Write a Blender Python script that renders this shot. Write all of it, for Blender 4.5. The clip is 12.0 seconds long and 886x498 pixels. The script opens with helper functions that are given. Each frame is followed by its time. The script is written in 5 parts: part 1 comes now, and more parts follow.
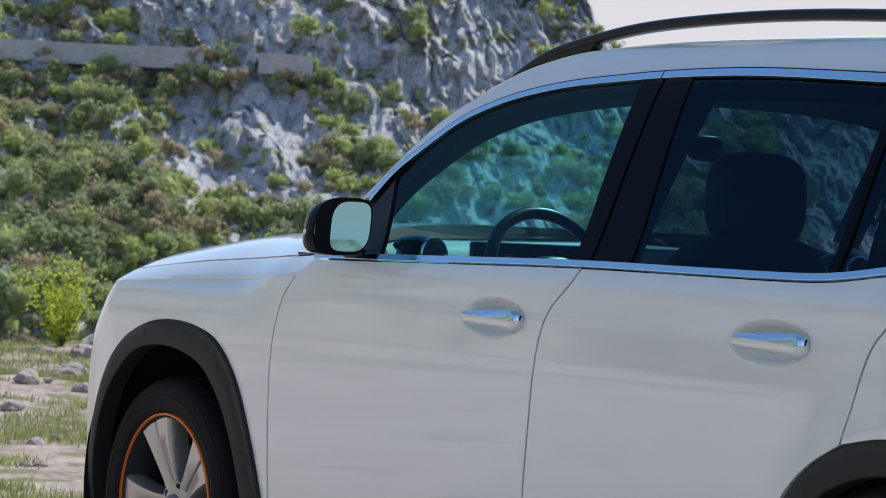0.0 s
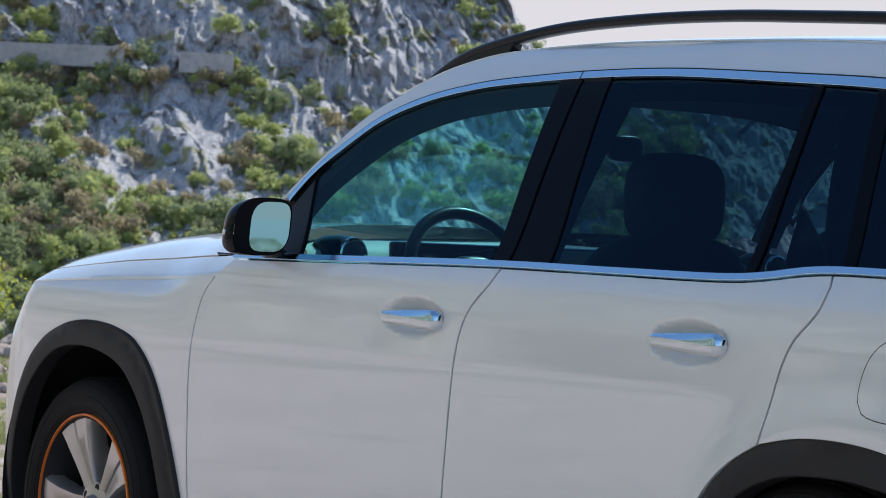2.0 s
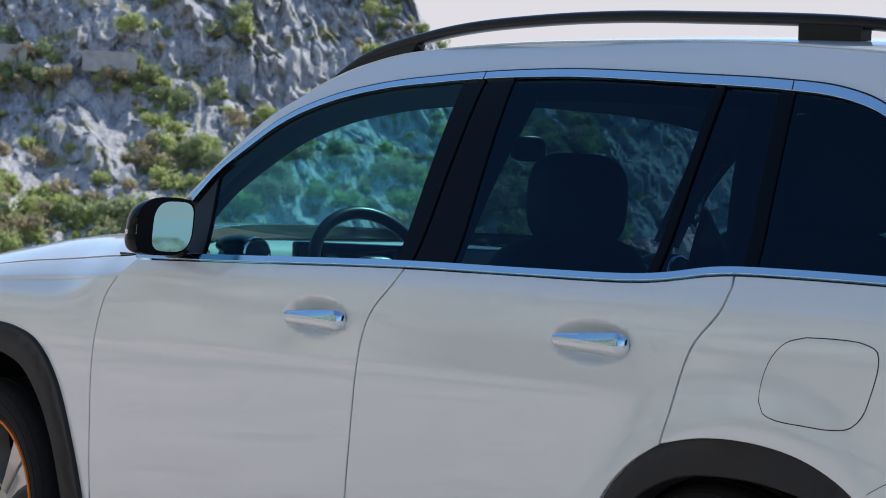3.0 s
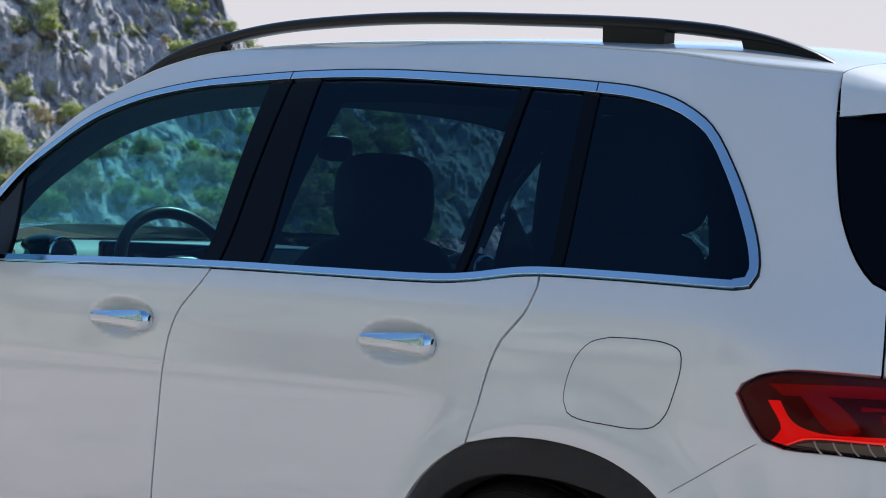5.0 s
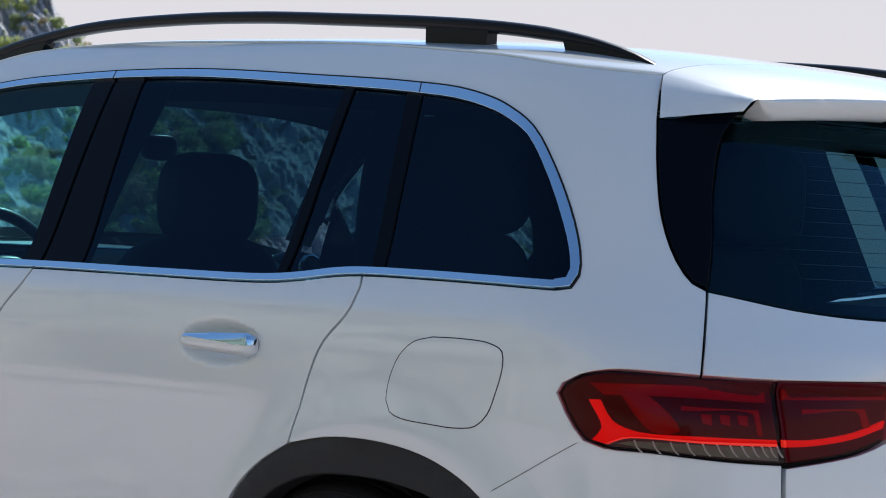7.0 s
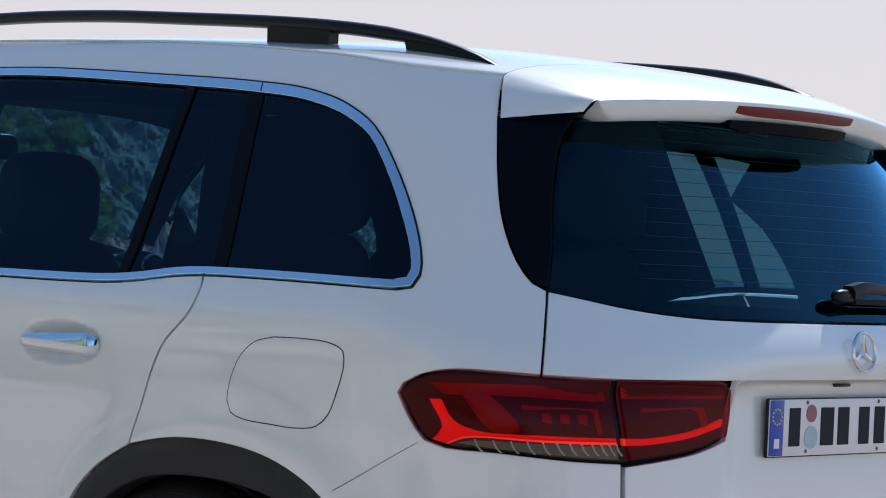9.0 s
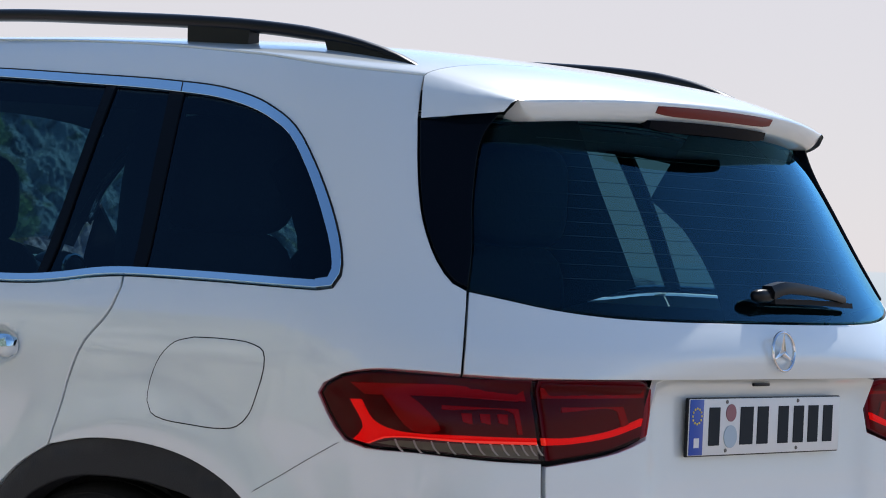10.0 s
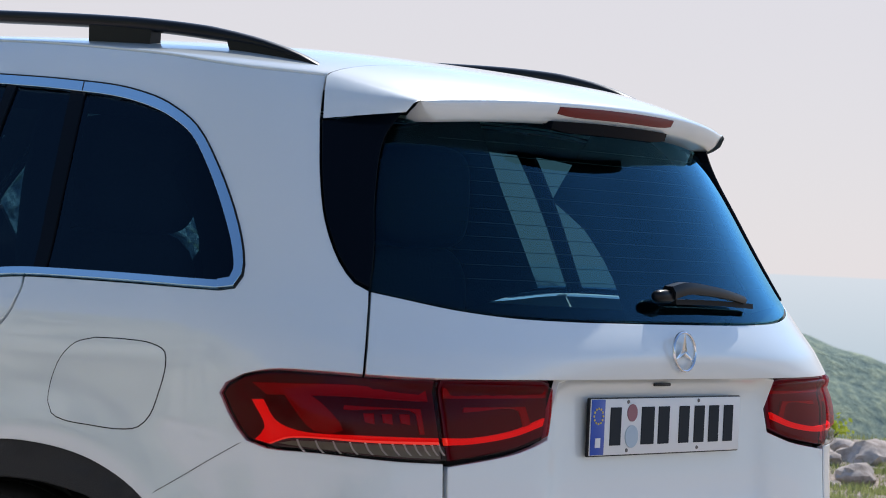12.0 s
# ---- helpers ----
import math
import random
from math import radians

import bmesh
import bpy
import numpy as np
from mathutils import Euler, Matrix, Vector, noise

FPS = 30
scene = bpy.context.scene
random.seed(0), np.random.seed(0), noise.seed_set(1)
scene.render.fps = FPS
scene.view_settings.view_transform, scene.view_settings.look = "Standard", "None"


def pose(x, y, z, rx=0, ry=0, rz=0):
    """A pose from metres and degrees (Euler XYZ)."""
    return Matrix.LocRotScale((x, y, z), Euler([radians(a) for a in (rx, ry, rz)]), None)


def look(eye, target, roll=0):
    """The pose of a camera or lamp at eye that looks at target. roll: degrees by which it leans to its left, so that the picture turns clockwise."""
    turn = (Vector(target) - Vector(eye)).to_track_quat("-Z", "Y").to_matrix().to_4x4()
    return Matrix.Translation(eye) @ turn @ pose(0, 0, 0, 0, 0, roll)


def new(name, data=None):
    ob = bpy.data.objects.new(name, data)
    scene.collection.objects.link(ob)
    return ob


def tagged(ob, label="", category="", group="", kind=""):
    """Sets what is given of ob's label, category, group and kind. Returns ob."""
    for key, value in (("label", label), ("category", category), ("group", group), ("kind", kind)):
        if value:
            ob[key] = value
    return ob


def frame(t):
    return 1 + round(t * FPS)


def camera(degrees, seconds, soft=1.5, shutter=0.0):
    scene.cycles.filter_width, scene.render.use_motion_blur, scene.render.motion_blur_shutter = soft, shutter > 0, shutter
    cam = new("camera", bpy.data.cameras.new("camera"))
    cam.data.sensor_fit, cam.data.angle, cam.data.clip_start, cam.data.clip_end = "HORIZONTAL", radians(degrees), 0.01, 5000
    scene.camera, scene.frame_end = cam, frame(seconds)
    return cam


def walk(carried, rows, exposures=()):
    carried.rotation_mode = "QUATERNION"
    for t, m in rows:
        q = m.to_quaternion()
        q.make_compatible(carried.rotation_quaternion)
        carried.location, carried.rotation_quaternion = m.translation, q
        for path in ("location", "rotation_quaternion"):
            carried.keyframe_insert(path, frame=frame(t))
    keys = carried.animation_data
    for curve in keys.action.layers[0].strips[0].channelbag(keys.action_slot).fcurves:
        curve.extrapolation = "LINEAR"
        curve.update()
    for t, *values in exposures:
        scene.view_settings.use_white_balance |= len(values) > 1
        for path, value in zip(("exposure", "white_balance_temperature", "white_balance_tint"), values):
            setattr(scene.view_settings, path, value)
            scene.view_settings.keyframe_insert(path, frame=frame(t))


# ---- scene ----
cam = camera(17.95, 12.0, soft=0.9)
cam.data.dof.use_dof, cam.data.dof.focus_distance, cam.data.dof.aperture_fstop = True, 6.3, 19.0
# seconds, eye x, y, z, then heading, tilt and lean in degrees: a slow turn on a tripod
ROWS = [
    (0.0, 6.6938, -4.5413, 1.1616, 55.874, -0.501, 2.631),
    (0.5, 6.6951, -4.5409, 1.1624, 55.705, -0.498, 2.614),
    (1.0, 6.6964, -4.5405, 1.1633, 55.424, -0.489, 2.603),
    (1.5, 6.6977, -4.5400, 1.1641, 54.945, -0.478, 2.602),
    (2.0, 6.6989, -4.5396, 1.1650, 54.269, -0.453, 2.599),
    (2.5, 6.7002, -4.5391, 1.1658, 53.275, -0.418, 2.602),
    (3.0, 6.7015, -4.5387, 1.1667, 52.315, -0.379, 2.626),
    (3.5, 6.7028, -4.5383, 1.1675, 51.281, -0.342, 2.642),
    (5.5, 6.7223, -4.5524, 1.1724, 47.486, -0.210, 2.690),
    (6.0, 6.7256, -4.5506, 1.1735, 46.613, -0.182, 2.693),
    (6.5, 6.7289, -4.5488, 1.1746, 45.800, -0.153, 2.672),
    (7.0, 6.7322, -4.5470, 1.1757, 44.909, -0.121, 2.686),
    (9.0, 6.7455, -4.5398, 1.1800, 41.831, -0.022, 2.649),
    (9.5, 6.7488, -4.5380, 1.1811, 41.075, 0.003, 2.642),
    (10.0, 6.7492, -4.5383, 1.1804, 40.253, 0.047, 2.644),
    (10.5, 6.7496, -4.5387, 1.1796, 39.521, 0.091, 2.642),
    (11.0, 6.7500, -4.5391, 1.1788, 38.821, 0.130, 2.667),
    (11.5, 6.7504, -4.5394, 1.1780, 38.422, 0.163, 2.678),
    (12.0, 6.7508, -4.5398, 1.1773, 38.260, 0.179, 2.687),
]
walk(cam, [(t, pose(x, y, z, 0, 0, yaw) @ pose(0, 0, 0, 90 + tilt) @ pose(0, 0, 0, 0, 0, lean)) for t, x, y, z, yaw, tilt, lean in ROWS], [(0.0, 0.27)])

# ---- daylight ----
SUN = Vector((-0.24, 0.65, 0.735)).normalized()
world = bpy.data.worlds.new("sky")
scene.world = world
world.use_nodes = True
wn = world.node_tree.nodes
sky = wn.new("ShaderNodeTexSky")
sky.sky_type, sky.sun_disc = "NISHITA", False
sky.sun_elevation, sky.sun_rotation = math.asin(SUN.z), math.atan2(SUN.x, SUN.y)
sky.altitude, sky.air_density, sky.dust_density, sky.ozone_density = 400, 1.0, 0.3, 2.5
# pale haze low over the whole horizon
where, part_z, rise, veil = wn.new("ShaderNodeTexCoord"), wn.new("ShaderNodeSeparateXYZ"), wn.new("ShaderNodeMapRange"), wn.new("ShaderNodeMix")
world.node_tree.links.new(where.outputs["Generated"], part_z.inputs[0])
world.node_tree.links.new(part_z.outputs["Z"], rise.inputs[0])
rise.interpolation_type = "SMOOTHSTEP"
rise.inputs[1].default_value, rise.inputs[2].default_value, rise.inputs[3].default_value, rise.inputs[4].default_value = 0.09, 0.25, 0.95, 0.0
veil.data_type = "RGBA"
world.node_tree.links.new(rise.outputs[0], veil.inputs[0])
world.node_tree.links.new(sky.outputs[0], veil.inputs[6])
veil.inputs[7].default_value = (4.0, 3.82, 4.05, 1)
world.node_tree.links.new(veil.outputs[2], wn["Background"].inputs[0])
wn["Background"].inputs[1].default_value = 0.15
sun = new("sun", bpy.data.lights.new("sun", "SUN"))
sun.data.energy, sun.data.angle, sun.data.color = 3.7, radians(0.53), (1.0, 0.955, 0.89)
sun.matrix_world = look(SUN * 50, (0, 0, 0))

# ---- materials ----
def node_material(name):
    m = bpy.data.materials.new(name)
    m.use_nodes = True
    return m, m.node_tree.nodes, m.node_tree.links, m.node_tree.nodes["Principled BSDF"]


def simple(name, colour, rough=0.5, metal=0.0, coat=0.0, spec=0.5, grain=0.0, scale=40.0, bump=0.0, glow=0.0):
    """A plain surface with a little mottling of colour and roughness and fine relief."""
    m, n, l, p = node_material(name)
    p.inputs["Base Color"].default_value = (*colour, 1)
    p.inputs["Roughness"].default_value = rough
    p.inputs["Metallic"].default_value = metal
    p.inputs["Coat Weight"].default_value = coat
    p.inputs["Coat Roughness"].default_value = 0.02
    p.inputs["Specular IOR Level"].default_value = spec
    if glow:
        p.inputs["Emission Color"].default_value, p.inputs["Emission Strength"].default_value = (*colour, 1), glow
    if grain or bump:
        co, tex = n.new("ShaderNodeTexCoord"), n.new("ShaderNodeTexNoise")
        tex.inputs["Scale"].default_value, tex.inputs["Detail"].default_value = scale, 5
        l.new(co.outputs["Object"], tex.inputs["Vector"])
        if grain:
            mix = n.new("ShaderNodeMix")
            mix.data_type, mix.blend_type = "RGBA", "MIX"
            mix.inputs[6].default_value = (*[c * (1 - grain) for c in colour], 1)
            mix.inputs[7].default_value = (*[min(1, c * (1 + grain)) for c in colour], 1)
            l.new(tex.outputs["Fac"], mix.inputs[0])
            l.new(mix.outputs[2], p.inputs["Base Color"])
        if bump:
            b = n.new("ShaderNodeBump")
            b.inputs["Strength"].default_value, b.inputs["Distance"].default_value = bump, 0.02
            l.new(tex.outputs["Fac"], b.inputs["Height"])
            l.new(b.outputs[0], p.inputs["Normal"])
    return m


def glass(name, tint, base=0.018, edge=0.35, sheen=(1.0, 1.0, 1.0)):
    """A pane: tinted light passes straight through, the surface mirrors more at a flat angle. sheen: a tint put into
    the reflections.
    """
    m, n, l, p = node_material(name)
    n.remove(p)
    clear, gloss, mix, weight, power, scale = (n.new("ShaderNode" + k) for k in ("BsdfTransparent", "BsdfGlossy", "MixShader", "LayerWeight", "Math", "Math"))
    clear.inputs[0].default_value = (*tint, 1)
    gloss.inputs["Roughness"].default_value = 0.01
    gloss.inputs["Color"].default_value = (*sheen, 1)
    power.operation, scale.operation = "POWER", "MULTIPLY_ADD"
    power.inputs[1].default_value = 5.0
    scale.inputs[1].default_value, scale.inputs[2].default_value = edge, base
    weight.inputs[0].default_value = 0.5
    l.new(weight.outputs["Facing"], power.inputs[0])
    l.new(power.outputs[0], scale.inputs[0])
    l.new(scale.outputs[0], mix.inputs[0])
    l.new(clear.outputs[0], mix.inputs[1])
    l.new(gloss.outputs[0], mix.inputs[2])
    l.new(mix.outputs[0], n["Material Output"].inputs[0])
    return m


def ramp_material(name, stops, scale, rough=0.9, bump=0.5, distance=0.05, detail=8, stretch=(1, 1, 1), second=4.0, spots=()):
    """Natural ground, rock or leaf colour: two noises mixed through a colour ramp, with relief. spots: a second ramp laid over by a broad noise."""
    m, n, l, p = node_material(name)
    co, mp = n.new("ShaderNodeTexCoord"), n.new("ShaderNodeMapping")
    mp.inputs["Scale"].default_value = stretch
    l.new(co.outputs["Object"], mp.inputs[0])
    a, b, r = n.new("ShaderNodeTexNoise"), n.new("ShaderNodeTexNoise"), n.new("ShaderNodeValToRGB")
    for tex, s in ((a, scale), (b, scale * second)):
        tex.inputs["Scale"].default_value, tex.inputs["Detail"].default_value, tex.inputs["Roughness"].default_value = s, detail, 0.62
        l.new(mp.outputs[0], tex.inputs["Vector"])
    mid = n.new("ShaderNodeMath")
    mid.operation = "MULTIPLY_ADD"
    mid.inputs[1].default_value = 0.5
    half = n.new("ShaderNodeMath")
    half.operation = "MULTIPLY"
    half.inputs[1].default_value = 0.5
    l.new(a.outputs["Fac"], half.inputs[0])
    l.new(b.outputs["Fac"], mid.inputs[0])
    l.new(half.outputs[0], mid.inputs[2])
    l.new(mid.outputs[0], r.inputs[0])
    for k, (at, c) in enumerate(stops):
        e = r.color_ramp.elements[k] if k < 2 else r.color_ramp.elements.new(at)
        e.position, e.color = at, (*c, 1)
    colour = r.outputs[0]
    if spots:
        broad, cover, mix = n.new("ShaderNodeTexNoise"), n.new("ShaderNodeValToRGB"), n.new("ShaderNodeMix")
        broad.inputs["Scale"].default_value, broad.inputs["Detail"].default_value = spots[0], 7
        l.new(co.outputs["Object"], broad.inputs["Vector"])
        cover.color_ramp.elements[0].position, cover.color_ramp.elements[1].position = spots[1], spots[1] + 0.06
        l.new(broad.outputs["Fac"], cover.inputs[0])
        mix.data_type = "RGBA"
        l.new(cover.outputs[0], mix.inputs[0])
        l.new(colour, mix.inputs[6])
        mix.inputs[7].default_value = (*spots[2], 1)
        colour = mix.outputs[2]
    l.new(colour, p.inputs["Base Color"])
    p.inputs["Roughness"].default_value = rough
    p.inputs["Specular IOR Level"].default_value = 0.25
    if bump:
        bp = n.new("ShaderNodeBump")
        bp.inputs["Strength"].default_value, bp.inputs["Distance"].default_value = bump, distance
        l.new(mid.outputs[0], bp.inputs["Height"])
        l.new(bp.outputs[0], p.inputs["Normal"])
    return m


def leaf_material(name, dark, light, scale=0.22, single=0.45):
    """Leaves whose green differs from clump to clump and a little from leaf to leaf, with some light through them."""
    m, n, l, p = node_material(name)
    geo, r = n.new("ShaderNodeNewGeometry"), n.new("ShaderNodeValToRGB")
    co, tex, add = n.new("ShaderNodeTexCoord"), n.new("ShaderNodeTexNoise"), n.new("ShaderNodeMath")
    tex.inputs["Scale"].default_value = scale
    l.new(co.outputs["Object"], tex.inputs["Vector"])
    add.operation = "MULTIPLY_ADD"
    add.inputs[1].default_value = single
    l.new(geo.outputs["Random Per Island"], add.inputs[0])
    l.new(tex.outputs["Fac"], add.inputs[2])
    sub = n.new("ShaderNodeMath")
    sub.operation = "SUBTRACT"
    sub.inputs[1].default_value = single * 0.5
    l.new(add.outputs[0], sub.inputs[0])
    l.new(sub.outputs[0], r.inputs[0])
    r.color_ramp.elements[0].color, r.color_ramp.elements[1].color = (*dark, 1), (*light, 1)
    l.new(r.outputs[0], p.inputs["Base Color"])
    p.inputs["Roughness"].default_value, p.inputs["Specular IOR Level"].default_value = 0.7, 0.2
    tr, mix = n.new("ShaderNodeBsdfTranslucent"), n.new("ShaderNodeMixShader")
    mix.inputs[0].default_value = 0.45
    l.new(r.outputs[0], tr.inputs[0])
    l.new(p.outputs[0], mix.inputs[1])
    l.new(tr.outputs[0], mix.inputs[2])
    l.new(mix.outputs[0], n["Material Output"].inputs[0])
    return m


PAINT = simple("white_paint", (0.745, 0.785, 0.772), 0.30, coat=1.0)
PAINT.node_tree.nodes["Principled BSDF"].inputs["Coat IOR"].default_value = 1.75
BLACK_GLOSS = simple("black_gloss", (0.002, 0.004, 0.008), 0.06, spec=0.06)
BLACK_SATIN = simple("black_satin", (0.007, 0.008, 0.010), 0.32, spec=0.22)
CLADDING = simple("grained_black_plastic", (0.022, 0.022, 0.023), 0.6, spec=0.3, grain=0.15, scale=300, bump=0.15)
RUBBER = simple("tyre_rubber", (0.011, 0.011, 0.012), 0.8, spec=0.25, grain=0.25, scale=60, bump=0.1)
SEAL = simple("black_seal", (0.006, 0.006, 0.006), 0.8)
CHROME = simple("brushed_bright_trim", (0.82, 0.83, 0.85), 0.14, metal=1.0)
# bright metal with the blue of the mirrored sky put into its colour
TRIM = simple("sky_tinted_bright_trim", (0.53, 0.72, 0.85), 0.12, metal=1.0)
MIRROR = simple("mirror_silver", (0.25, 0.46, 0.51), 0.01, metal=1.0)
ALLOY = simple("alloy_grey_lacquer", (0.40, 0.39, 0.37), 0.30, metal=0.6, coat=0.5)
ALLOY_DARK = simple("dark_wheel_barrel", (0.05, 0.05, 0.055), 0.45, metal=0.6)
ORANGE = simple("orange_ring", (0.85, 0.20, 0.02), 0.4)
STEEL = simple("brake_steel", (0.20, 0.19, 0.18), 0.45, metal=0.9)
# the windows' sheen paints a clear sky's blue into what they mirror
GLASS_FRONT = glass("green_tinted_glass", (0.42, 0.74, 0.75), 0.026, 0.35, (0.45, 0.72, 1.0))
GLASS_REAR = glass("dark_privacy_glass", (0.088, 0.155, 0.195), 0.027, 0.35, (0.38, 0.68, 1.0))
GLASS_TAIL = glass("dark_tailgate_glass", (0.35, 0.60, 0.62), 0.030, 1.5, (0.22, 0.62, 0.96))
LENS = glass("smoked_red_lens", (0.76, 0.08, 0.14), 0.012, 0.30)
LAMP_BACK = simple("lamp_bed_dark_red", (0.06, 0.003, 0.012), 0.35)
LAMP_BED = simple("beige_lamp_bed", (0.26, 0.23, 0.17), 0.4, grain=0.3, scale=60)
LAMP_RED = simple("red_light_guide", (0.95, 0.035, 0.02), 0.3, glow=0.36)
LAMP_DEEP = simple("deep_red_reflector", (0.33, 0.005, 0.020), 0.25, glow=0.02)
LENS_CLEAR = glass("clear_lens", (0.60, 0.58, 0.56), 0.02, 0.3)
LAMP_FIN = simple("pale_lamp_fin", (0.75, 0.70, 0.66), 0.3)
LAMP_CLEAR = simple("headlamp_glass", (0.35, 0.37, 0.42), 0.08, metal=0.5, coat=1.0)
INTERIOR = simple("dark_cabin_trim", (0.016, 0.016, 0.018), 0.7, grain=0.2, scale=120, bump=0.1)
SEAT = simple("black_seat_cover", (0.012, 0.012, 0.014), 0.6, grain=0.2, scale=90, bump=0.15)
DASH = simple("pale_dashboard_leather", (0.62, 0.62, 0.59), 0.55, grain=0.06, scale=150, bump=0.1)
SCREEN = simple("dark_screen", (0.01, 0.011, 0.013), 0.1, coat=1.0)
PLATE_WHITE = simple("plate_white", (0.80, 0.80, 0.78), 0.35)
PLATE_BLUE = simple("plate_blue", (0.01, 0.07, 0.42), 0.35)
PLATE_INK = simple("plate_ink", (0.012, 0.018, 0.025), 0.6, spec=0.2)
PLATE_DOT = simple("plate_sticker", (0.30, 0.12, 0.14), 0.5)
PLATE_SEAL = simple("plate_seal", (0.45, 0.55, 0.62), 0.5)
STAR = simple("plate_star_yellow", (0.80, 0.65, 0.10), 0.5)
HEATER = simple("heater_wire", (0.03, 0.025, 0.02), 0.6)
ROCK = ramp_material("grey_limestone", [(0.36, (0.15, 0.155, 0.17)), (0.44, (0.40, 0.41, 0.43)), (0.53, (0.59, 0.595, 0.605)), (0.66, (0.72, 0.715, 0.71))], 1.6, bump=1.0, distance=0.35, stretch=(1, 1, 0.45), second=4.5,
                     spots=(0.7, 0.58, (0.36, 0.37, 0.22)))
BANK = ramp_material("scrubby_rock_bank", [(0.36, (0.06, 0.075, 0.045)), (0.47, (0.25, 0.28, 0.20)), (0.62, (0.50, 0.50, 0.43))], 0.45, bump=1.0, distance=0.3, stretch=(1, 1, 0.6))
GRAVEL = ramp_material("gravel_and_dry_grass", [(0.36, (0.17, 0.135, 0.105)), (0.5, (0.39, 0.315, 0.265)), (0.63, (0.55, 0.46, 0.395))], 2.6, bump=0.8, distance=0.04, second=9, spots=(3.1, 0.55, (0.21, 0.205, 0.10)))
LAY_BY = ramp_material("pinkish_trodden_gravel", [(0.34, (0.29, 0.23, 0.205)), (0.5, (0.64, 0.525, 0.495)), (0.64, (0.77, 0.655, 0.62))], 0.9, bump=0.6, distance=0.03, second=8, spots=(0.45, 0.55, (0.29, 0.29, 0.225)))
STONE = ramp_material("pale_stone", [(0.34, (0.22, 0.18, 0.155)), (0.52, (0.46, 0.39, 0.345)), (0.7, (0.62, 0.55, 0.50))], 3.0, bump=0.7, distance=0.03)
CONCRETE = ramp_material("weathered_concrete", [(0.35, (0.34, 0.345, 0.35)), (0.6, (0.50, 0.50, 0.50))], 0.8, bump=0.2, distance=0.05)
LEAVES = leaf_material("hill_shrub_leaves", (0.20, 0.26, 0.13), (0.50, 0.56, 0.29), 0.7, 0.3)
LEAVES_DRY = leaf_material("dry_shrub_leaves", (0.30, 0.26, 0.16), (0.60, 0.53, 0.34), 0.7, 0.3)
LEAVES_YOUNG = leaf_material("young_shrub_leaves", (0.34, 0.40, 0.15), (0.64, 0.70, 0.29), 0.7, 0.3)
LEAVES_BRIGHT = leaf_material("spring_leaves", (0.24, 0.30, 0.03), (0.58, 0.64, 0.09))
GRASS = leaf_material("grass_blades", (0.16, 0.195, 0.06), (0.42, 0.44, 0.18))
BARK = simple("twig_bark", (0.10, 0.075, 0.055), 0.9, grain=0.3, scale=30, bump=0.4)
# distance haze is mixed into these pale, bluish greens
FAR_HILL = ramp_material("haze_tinted_far_hill", [(0.40, (0.11, 0.175, 0.165)), (0.50, (0.20, 0.27, 0.215)), (0.60, (0.31, 0.37, 0.26))], 0.10, bump=0.8, distance=4)


from mathutils.geometry import delaunay_2d_cdt

# ---- the car's skin: a table of places over u (along the flank, round both ends) and z ----
def curve(knots, at):
    """A smooth monotone curve through a few (position, value) knots."""
    k = np.array(knots, float)
    x, y = k[:, 0], k[:, 1]
    h = np.diff(x)
    s = np.diff(y) / h
    m = np.zeros(len(x))
    for i in range(1, len(x) - 1):
        if s[i - 1] * s[i] > 0:
            m[i] = 3 * (h[i - 1] + h[i]) / ((2 * h[i] + h[i - 1]) / s[i - 1] + (h[i] + 2 * h[i - 1]) / s[i])
    m[0], m[-1] = s[0], s[-1]
    at = np.clip(np.asarray(at, float), x[0], x[-1])
    i = np.clip(np.searchsorted(x, at, side="right") - 1, 0, len(h) - 1)
    t = (at - x[i]) / h[i]
    return ((1 + 2 * t) * (1 - t) ** 2 * y[i] + t * (1 - t) ** 2 * h[i] * m[i] + t * t * (3 - 2 * t) * y[i + 1] + t * t * (t - 1) * h[i] * m[i + 1])


HALF_WIDTH = [(0.15, 0.84), (0.3, 0.875), (0.45, 0.898), (0.6, 0.912), (0.75, 0.920), (0.88, 0.925), (0.96, 0.925), (1.02, 0.917), (1.06, 0.905), (1.09, 0.889), (1.12, 0.873),
              (1.3, 0.800), (1.42, 0.745), (1.5, 0.700), (1.54, 0.671), (1.57, 0.645), (1.6, 0.605)]
REAR_END = [(0.15, 3.70), (0.4, 3.755), (0.6, 3.755), (0.8, 3.742), (0.94, 3.738), (0.960, 3.764), (1.0, 3.770), (1.03, 3.762), (1.065, 3.742), (1.11, 3.712), (1.25, 3.625), (1.4, 3.535), (1.5, 3.47), (1.6, 3.39)]
FRONT_END = [(0.15, -0.82), (0.35, -0.87), (0.6, -0.84), (0.8, -0.75), (0.92, -0.55), (1.0, -0.45), (1.6, -0.44)]
U0, U1, UR = -0.25, 3.15, 4.35            # the flank runs from U0 to U1, the rear centre line lies at UR
FLANK_END = [(0.15, 3.26), (0.6, 3.29), (1.0, 3.29), (1.07, 3.265), (1.25, 3.18), (1.45, 3.07), (1.6, 2.97)]   # where the flank starts to turn to the rear
REAR_SQUARE = [(0.15, 6.0), (0.88, 5.5), (0.95, 4.2), (1.0, 3.1), (1.06, 2.6), (1.2, 2.7), (1.35, 3.0), (1.6, 3.3)]   # how square the rear corners are
UF = -1.6                                 # the front centre line
Z_LEVELS = np.linspace(0.15, 1.6, 146)
U_LEVELS = np.concatenate([np.linspace(UF, U0, 60)[:-1], np.linspace(U0, U1, 80)[:-1], np.linspace(U1, UR, 90)])


